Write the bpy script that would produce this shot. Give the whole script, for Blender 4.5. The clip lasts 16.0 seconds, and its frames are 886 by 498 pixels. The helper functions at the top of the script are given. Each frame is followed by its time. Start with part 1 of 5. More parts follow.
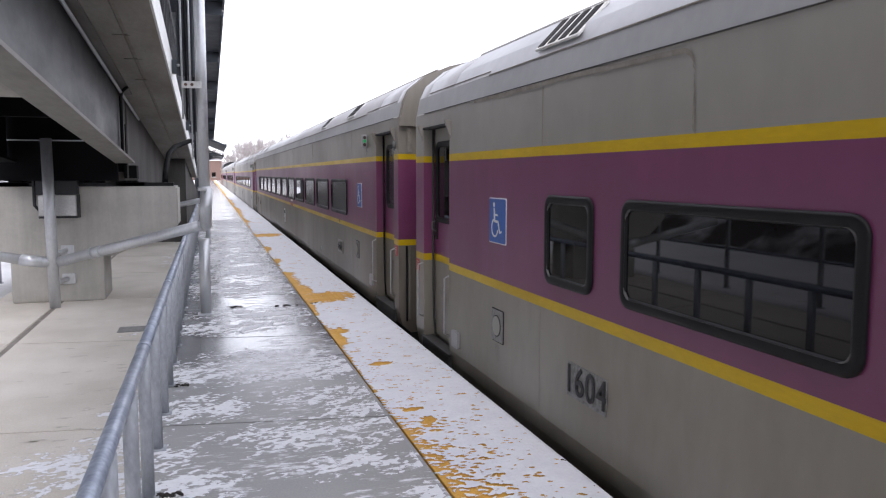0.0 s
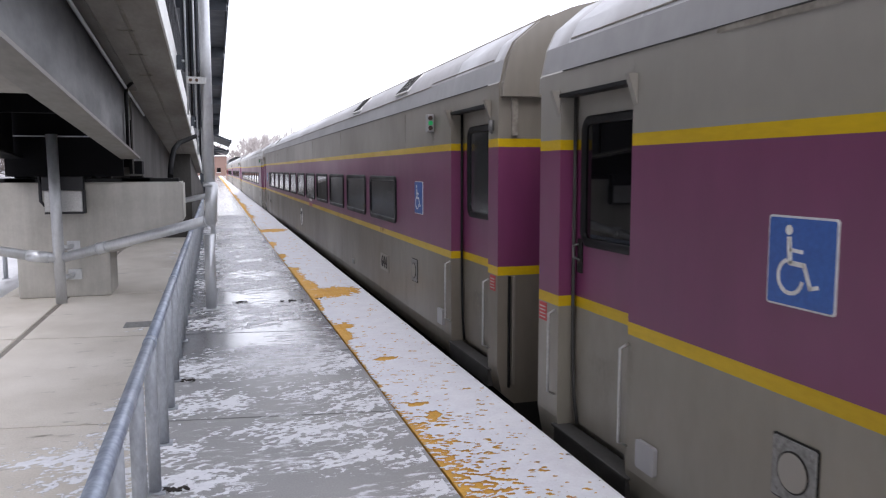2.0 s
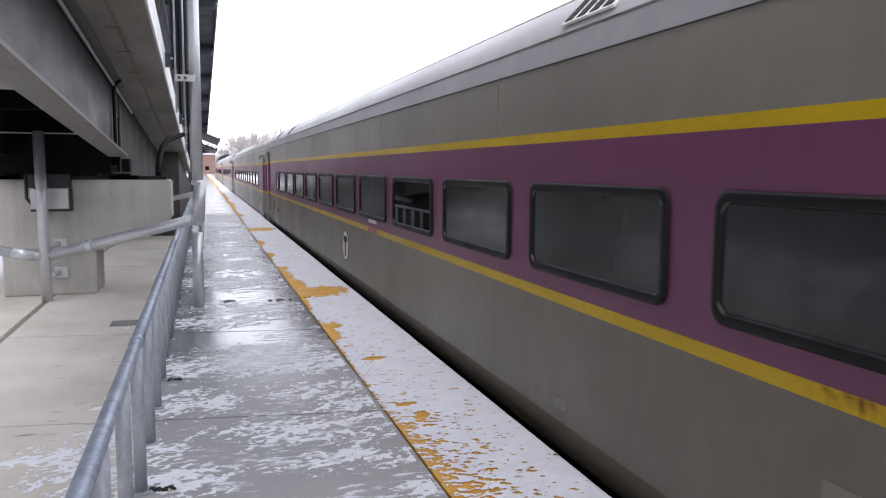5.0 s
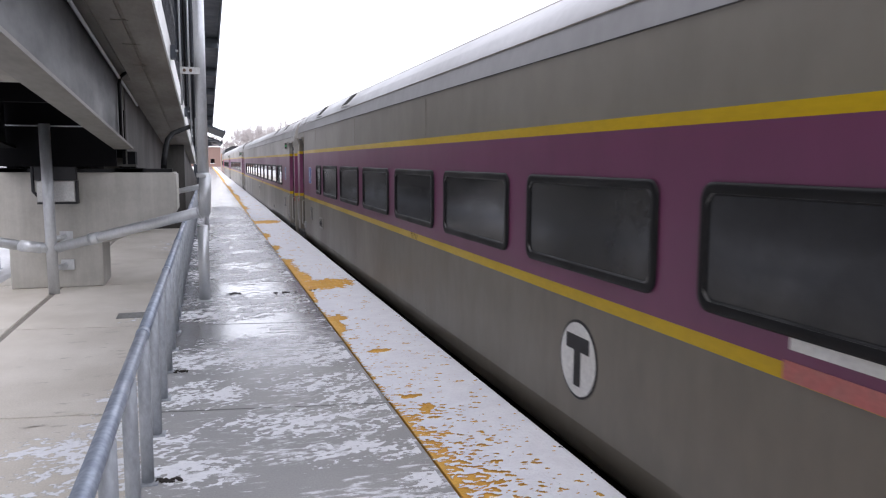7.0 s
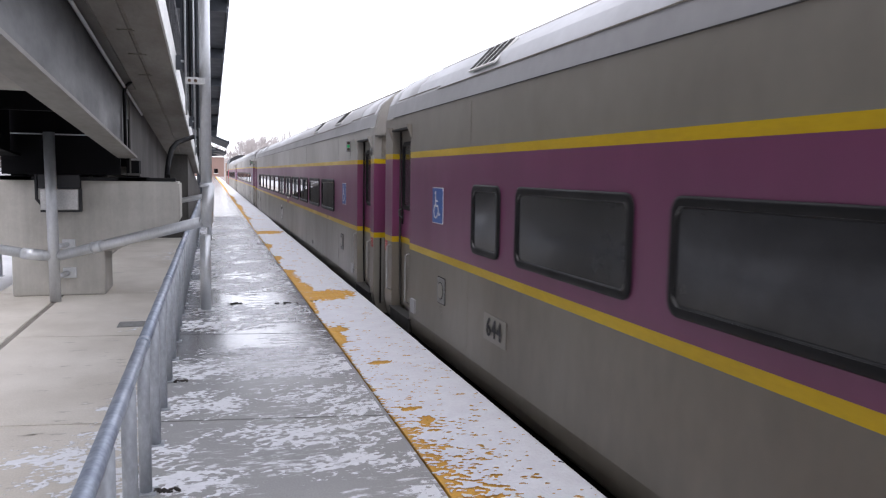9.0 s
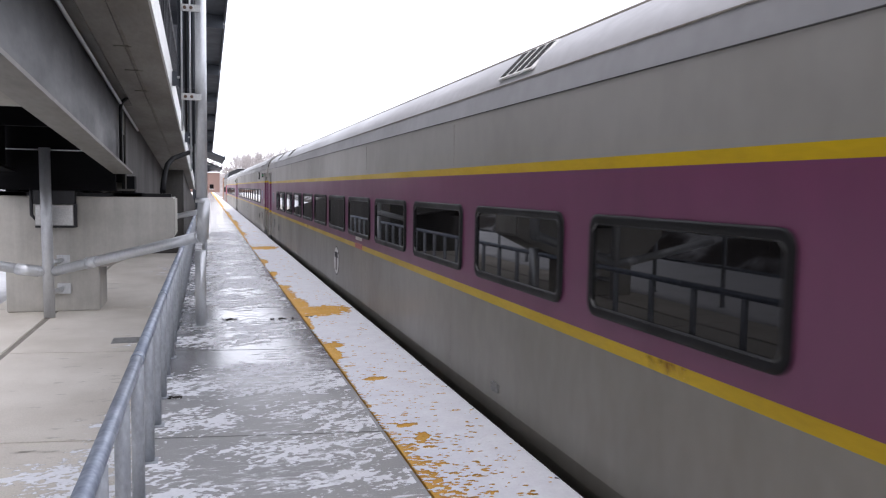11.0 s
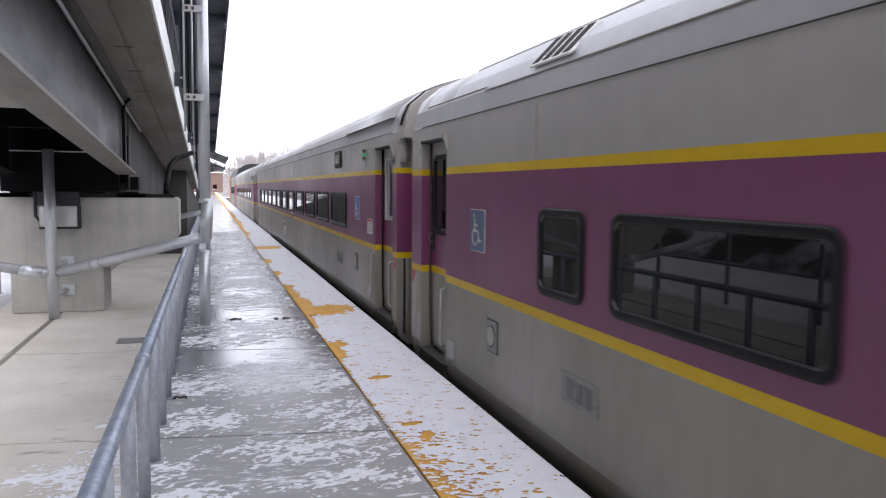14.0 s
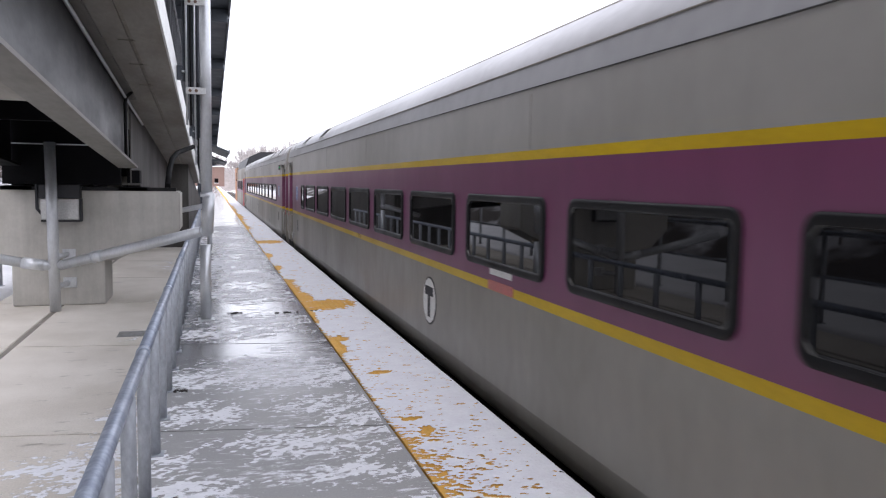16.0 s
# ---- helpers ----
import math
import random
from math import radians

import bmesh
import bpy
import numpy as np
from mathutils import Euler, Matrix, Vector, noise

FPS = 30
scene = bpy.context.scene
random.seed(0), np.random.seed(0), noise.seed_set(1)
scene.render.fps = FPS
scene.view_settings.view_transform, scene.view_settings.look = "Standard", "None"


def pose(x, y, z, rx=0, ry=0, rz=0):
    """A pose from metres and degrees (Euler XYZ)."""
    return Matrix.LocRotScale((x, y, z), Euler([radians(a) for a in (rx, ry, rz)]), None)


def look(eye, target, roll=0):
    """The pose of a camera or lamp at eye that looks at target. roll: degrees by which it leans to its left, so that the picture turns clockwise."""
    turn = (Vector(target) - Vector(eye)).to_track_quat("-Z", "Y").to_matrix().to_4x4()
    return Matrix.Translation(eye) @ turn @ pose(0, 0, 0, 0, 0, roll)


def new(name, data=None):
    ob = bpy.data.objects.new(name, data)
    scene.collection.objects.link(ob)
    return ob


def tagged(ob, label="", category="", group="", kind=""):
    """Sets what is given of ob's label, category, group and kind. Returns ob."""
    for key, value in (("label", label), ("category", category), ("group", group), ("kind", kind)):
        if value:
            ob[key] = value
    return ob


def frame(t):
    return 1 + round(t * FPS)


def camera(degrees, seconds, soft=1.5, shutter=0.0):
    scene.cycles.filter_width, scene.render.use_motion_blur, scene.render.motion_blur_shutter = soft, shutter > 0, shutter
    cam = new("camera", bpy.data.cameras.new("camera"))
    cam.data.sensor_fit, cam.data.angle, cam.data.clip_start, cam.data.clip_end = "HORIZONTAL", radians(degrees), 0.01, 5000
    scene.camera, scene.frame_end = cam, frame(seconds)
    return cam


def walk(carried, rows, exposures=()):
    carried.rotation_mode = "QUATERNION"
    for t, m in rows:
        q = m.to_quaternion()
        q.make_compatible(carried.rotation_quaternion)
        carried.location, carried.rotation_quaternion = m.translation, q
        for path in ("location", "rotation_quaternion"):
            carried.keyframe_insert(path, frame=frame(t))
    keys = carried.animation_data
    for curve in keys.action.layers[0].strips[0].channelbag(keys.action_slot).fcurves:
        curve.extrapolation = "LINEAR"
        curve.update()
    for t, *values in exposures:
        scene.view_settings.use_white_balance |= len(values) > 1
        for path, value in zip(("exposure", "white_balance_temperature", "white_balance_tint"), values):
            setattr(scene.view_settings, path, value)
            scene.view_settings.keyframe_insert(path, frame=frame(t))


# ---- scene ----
cam = camera(60, 16.0, soft=1.2, shutter=0.2)
EYE = (0.0, 0.0, 1.47)
PATH = [
    (0, look(EYE, (2.896, 9.522, 0.502), 0.00)),
    (0.5, look(EYE, (2.876, 9.527, 0.488), 0.02)),
    (1, look(EYE, (2.854, 9.533, 0.485), 0.27)),
    (1.5, look(EYE, (2.843, 9.535, 0.471), 0.01)),
    (2, look(EYE, (2.833, 9.535, 0.438), -0.12)),
    (2.5, look(EYE, (2.852, 9.527, 0.417), 0.19)),
    (3, look(EYE, (2.900, 9.513, 0.422), 0.26)),
    (3.5, look(EYE, (2.950, 9.501, 0.456), 0.51)),
    (4, look(EYE, (2.977, 9.493, 0.464), 0.30)),
    (6.5, look(EYE, (2.942, 9.493, 0.363), 0.29)),
    (7, look(EYE, (2.904, 9.502, 0.341), 0.25)),
    (7.5, look(EYE, (2.869, 9.509, 0.313), 0.21)),
    (8, look(EYE, (2.850, 9.515, 0.308), 0.35)),
    (8.5, look(EYE, (2.851, 9.519, 0.347), 0.48)),
    (9, look(EYE, (2.884, 9.526, 0.502), 0.91)),
    (11.5, look(EYE, (2.948, 9.525, 0.704), 0.86)),
    (12, look(EYE, (2.952, 9.523, 0.695), 0.81)),
    (12.5, look(EYE, (2.962, 9.518, 0.680), 0.86)),
    (13, look(EYE, (2.956, 9.519, 0.665), 0.74)),
    (13.5, look(EYE, (2.928, 9.528, 0.669), 0.53)),
    (14, look(EYE, (2.898, 9.538, 0.683), 0.48)),
    (14.5, look(EYE, (2.881, 9.544, 0.684), 0.51)),
    (15, look(EYE, (2.880, 9.543, 0.667), 0.73)),
    (15.5, look(EYE, (2.889, 9.538, 0.646), 0.62)),
    (16, look(EYE, (2.883, 9.538, 0.624), 0.86)),
]
walk(cam, PATH, [(0, 0.5, 6370, 18), (16, 0.5, 6370, 18)])

# how far the front of the second coach stands along the track, second by second
RUN = [(0, 7.26), (0.5, 6.70), (1, 6.035), (1.5, 5.33), (2, 4.54), (2.5, 3.67), (3, 2.69), (3.5, 1.60), (4, 0.41),
       (4.5, -0.9), (5, -2.31), (5.5, -3.83), (6, -5.45), (6.5, -7.17), (7, -9.01), (7.5, -10.94), (8, -12.97),
       (8.5, -15.10), (9, -17.32), (9.5, -19.66), (10, -22.08), (10.5, -24.6), (11, -27.2), (11.5, -29.78), (12, -32.53),
       (12.5, -35.40), (13, -38.33), (13.5, -41.30), (14, -44.44), (14.5, -47.64), (15, -50.98), (15.5, -54.42), (16, -57.92)]
PITCH = 25.9      # length of a coach over its buffers
RAIL = -1.22      # rail head below the platform
TRACK_X = 3.36    # centre line of the track
HW = 1.525        # half width of a coach

# ---- light: a bright, even winter overcast ----
world = bpy.data.worlds.new("overcast")
scene.world = world
world.use_nodes = True
wn = world.node_tree.nodes
sky = wn.new("ShaderNodeTexSky")
sky.sky_type, sky.sun_disc = "NISHITA", False
sky.sun_elevation, sky.sun_rotation = radians(38), radians(200)
veil = wn.new("ShaderNodeMix")
veil.data_type = "RGBA"
veil.inputs[0].default_value = 0.85
veil.inputs[7].default_value = (11.5, 12.0, 12.6, 1)
world.node_tree.links.new(sky.outputs[0], veil.inputs[6])
world.node_tree.links.new(veil.outputs[2], wn["Background"].inputs[0])
wn["Background"].inputs[1].default_value = 0.13
sun = new("sun", bpy.data.lights.new("sun", "SUN"))
sun.data.energy, sun.data.angle, sun.data.color = 0.8, radians(40), (1, 0.97, 0.93)
sun.matrix_world = look((-6, -16, 20), (0, 0, 0))

# ---- materials ----
def mat(name, col, rough=0.6, metal=0.0, col2=None, scale=3.0, stretch=(1, 1, 1), bump=0.0, bscale=60.0, rough2=None,
        edges=(0.35, 0.65), grain=0.12, emit=0.0, alpha_spec=0.5, coords="Object", streak=0.0):
    """Two colours mixed by broad noise, a fine grain over both, relief and uneven gloss."""
    m = bpy.data.materials.new(name)
    m.use_nodes = True
    nt = m.node_tree
    n, l = nt.nodes, nt.links
    b = n["Principled BSDF"]
    tc = n.new("ShaderNodeTexCoord")
    mp = n.new("ShaderNodeMapping")
    mp.inputs["Scale"].default_value = stretch
    l.new(tc.outputs[coords], mp.inputs[0])
    n1 = n.new("ShaderNodeTexNoise")
    n1.inputs["Scale"].default_value, n1.inputs["Detail"].default_value, n1.inputs["Roughness"].default_value = scale, 8, 0.62
    l.new(mp.outputs[0], n1.inputs[0])
    r1 = n.new("ShaderNodeMapRange")
    r1.inputs[1].default_value, r1.inputs[2].default_value = edges
    l.new(n1.outputs[0], r1.inputs[0])
    mx = n.new("ShaderNodeMix")
    mx.data_type = "RGBA"
    mx.inputs[6].default_value = (*col, 1)
    mx.inputs[7].default_value = (*(col2 or [c * 0.8 for c in col]), 1)
    l.new(r1.outputs[0], mx.inputs[0])
    n2 = n.new("ShaderNodeTexNoise")
    n2.inputs["Scale"].default_value, n2.inputs["Detail"].default_value = bscale, 4
    l.new(mp.outputs[0], n2.inputs[0])
    r2 = n.new("ShaderNodeMapRange")
    r2.inputs[1].default_value, r2.inputs[2].default_value = 0.3, 0.7
    r2.inputs[3].default_value, r2.inputs[4].default_value = 1 - grain, 1 + grain
    l.new(n2.outputs[0], r2.inputs[0])
    g = n.new("ShaderNodeVectorMath")
    g.operation = "SCALE"
    l.new(mx.outputs[2], g.inputs[0])
    l.new(r2.outputs[0], g.inputs["Scale"])
    if streak:
        ms = n.new("ShaderNodeMapping")
        ms.inputs["Scale"].default_value = (9, 9, 0.6)
        l.new(tc.outputs[coords], ms.inputs[0])
        n3 = n.new("ShaderNodeTexNoise")
        n3.inputs["Scale"].default_value, n3.inputs["Detail"].default_value, n3.inputs["Roughness"].default_value = 1.0, 7, 0.7
        l.new(ms.outputs[0], n3.inputs[0])
        r3 = n.new("ShaderNodeMapRange")
        r3.inputs[1].default_value, r3.inputs[2].default_value = 0.38, 0.68
        r3.inputs[3].default_value, r3.inputs[4].default_value = 1 + streak * 0.4, 1 - streak
        l.new(n3.outputs[0], r3.inputs[0])
        g2 = n.new("ShaderNodeVectorMath")
        g2.operation = "SCALE"
        l.new(g.outputs[0], g2.inputs[0])
        l.new(r3.outputs[0], g2.inputs["Scale"])
        g = g2
    l.new(g.outputs[0], b.inputs["Base Color"])
    rr = n.new("ShaderNodeMapRange")
    rr.inputs[3].default_value, rr.inputs[4].default_value = rough, rough2 if rough2 is not None else min(1, rough + 0.12)
    l.new(r1.outputs[0], rr.inputs[0])
    l.new(rr.outputs[0], b.inputs["Roughness"])
    b.inputs["Metallic"].default_value = metal
    b.inputs["Specular IOR Level"].default_value = alpha_spec
    if bump:
        bp = n.new("ShaderNodeBump")
        bp.inputs["Strength"].default_value, bp.inputs["Distance"].default_value = bump, 0.01
        l.new(n2.outputs[0], bp.inputs["Height"])
        l.new(bp.outputs[0], b.inputs["Normal"])
    if emit:
        b.inputs["Emission Color"].default_value = (*col, 1)
        b.inputs["Emission Strength"].default_value = emit
    return m


def snowy_concrete(name, dry, wet, snow_lo, snow_hi, wet_lo, wet_hi):
    """Broom-finished concrete, wet and icy in patches, with wind-drawn remains of snow."""
    m = mat(name, dry, 0.68, 0, wet, 0.9, (1, 0.8, 1), 0.10, 110, rough2=0.82, grain=0.10, edges=(0.3, 0.7), alpha_spec=0.22)
    nt = m.node_tree
    n, l = nt.nodes, nt.links
    b = n["Principled BSDF"]
    base = b.inputs["Base Color"].links[0].from_socket
    rough = b.inputs["Roughness"].links[0].from_socket
    tc = n["Texture Coordinate"]

    def field(scale, stretch, lo, hi, detail=6, shift=(0, 0, 0)):
        mp = n.new("ShaderNodeMapping")
        mp.inputs["Scale"].default_value = stretch
        mp.inputs["Location"].default_value = shift
        l.new(tc.outputs["Object"], mp.inputs[0])
        t = n.new("ShaderNodeTexNoise")
        t.inputs["Scale"].default_value, t.inputs["Detail"].default_value, t.inputs["Roughness"].default_value = scale, detail, 0.65
        l.new(mp.outputs[0], t.inputs[0])
        r = n.new("ShaderNodeMapRange")
        r.interpolation_type = "SMOOTHSTEP"
        r.inputs[1].default_value, r.inputs[2].default_value = lo, hi
        l.new(t.outputs[0], r.inputs[0])
        return r.outputs[0]

    def times(a, c, op="MULTIPLY"):
        q = n.new("ShaderNodeMath")
        q.operation = op
        q.use_clamp = True
        for s, v in zip(q.inputs, (a, c)):
            if isinstance(v, float):
                s.default_value = v
            else:
                l.new(v, s)
        return q.outputs[0]

    sx = n.new("ShaderNodeSeparateXYZ")
    l.new(tc.outputs["Object"], sx.inputs[0])
    # melt water lies further along, past the second joint
    along = n.new("ShaderNodeMapRange")
    along.interpolation_type = "SMOOTHSTEP"
    along.inputs[1].default_value, along.inputs[2].default_value = 4.6, 7.0
    along.inputs[3].default_value = 0.15
    l.new(sx.outputs[1], along.inputs[0])
    wetness = times(field(1.25, (0.5, 1.3, 1), wet_lo, wet_hi, 5, (3, 1, 0)), along.outputs[0])
    # the broad drifts lie in the open, towards the track
    open_air = n.new("ShaderNodeMapRange")
    open_air.inputs[1].default_value, open_air.inputs[2].default_value = -1.4, 0.6
    open_air.inputs[3].default_value, open_air.inputs[4].default_value = -0.10, 0.04
    l.new(sx.outputs[0], open_air.inputs[0])
    broad = field(0.75, (1, 0.9, 1), 0.38, 0.62, 3, (0, 5, 0))
    fine = n.new("ShaderNodeTexNoise")
    mpf = n.new("ShaderNodeMapping")
    mpf.inputs["Scale"].default_value = (0.75, 2.3, 1)
    mpf.inputs["Rotation"].default_value = (0, 0, 0.25)
    l.new(tc.outputs["Object"], mpf.inputs[0])
    l.new(mpf.outputs[0], fine.inputs[0])
    fine.inputs["Scale"].default_value, fine.inputs["Detail"].default_value, fine.inputs["Roughness"].default_value = 8.5, 9, 0.74
    add = n.new("ShaderNodeMath")
    add.operation = "MULTIPLY_ADD"
    l.new(broad, add.inputs[0])
    add.inputs[1].default_value = 0.20
    l.new(fine.outputs[0], add.inputs[2])
    add2 = n.new("ShaderNodeMath")
    l.new(add.outputs[0], add2.inputs[0])
    l.new(open_air.outputs[0], add2.inputs[1])
    far = n.new("ShaderNodeMapRange")
    far.inputs[1].default_value, far.inputs[2].default_value = 10.0, 40.0
    far.inputs[3].default_value, far.inputs[4].default_value = 0.0, -0.08
    l.new(sx.outputs[1], far.inputs[0])
    add3 = n.new("ShaderNodeMath")
    l.new(add2.outputs[0], add3.inputs[0])
    l.new(far.outputs[0], add3.inputs[1])
    add2 = add3
    sr = n.new("ShaderNodeMapRange")
    sr.interpolation_type = "SMOOTHSTEP"
    sr.inputs[1].default_value, sr.inputs[2].default_value = snow_lo, snow_hi
    l.new(add2.outputs[0], sr.inputs[0])
    snow = sr.outputs[0]
    dark = n.new("ShaderNodeMix")
    dark.data_type = "RGBA"
    dark.blend_type = "MULTIPLY"
    dark.inputs[7].default_value = (0.55, 0.56, 0.59, 1)
    l.new(wetness, dark.inputs[0])
    l.new(base, dark.inputs[6])
    mix = n.new("ShaderNodeMix")
    mix.data_type = "RGBA"
    mix.inputs[7].default_value = (0.80, 0.81, 0.84, 1)
    l.new(snow, mix.inputs[0])
    l.new(dark.outputs[2], mix.inputs[6])
    l.new(mix.outputs[2], b.inputs["Base Color"])
    wr = n.new("ShaderNodeMix")
    wr.inputs[3].default_value = 0.10
    l.new(wetness, wr.inputs[0])
    l.new(rough, wr.inputs[2])
    sr2 = n.new("ShaderNodeMix")
    sr2.inputs[3].default_value = 0.85
    l.new(snow, sr2.inputs[0])
    l.new(wr.outputs[0], sr2.inputs[2])
    l.new(sr2.outputs[0], b.inputs["Roughness"])
    # a film of melt water or ice lies over the bare concrete
    bare = n.new("ShaderNodeMath")
    bare.operation = "SUBTRACT"
    bare.use_clamp = True
    bare.inputs[0].default_value = 1.0
    l.new(snow, bare.inputs[1])
    pool = n.new("ShaderNodeMapRange")
    pool.interpolation_type = "SMOOTHSTEP"
    pool.inputs[1].default_value, pool.inputs[2].default_value = 9.5, 17.0
    pool.inputs[3].default_value, pool.inputs[4].default_value = 0.75, 0.06
    l.new(sx.outputs[1], pool.inputs[0])
    l.new(times(times(wetness, bare.outputs[0]), pool.outputs[0]), b.inputs["Coat Weight"])
    b.inputs["Coat Roughness"].default_value = 0.17
    b.inputs["Coat IOR"].default_value = 1.33
    return m


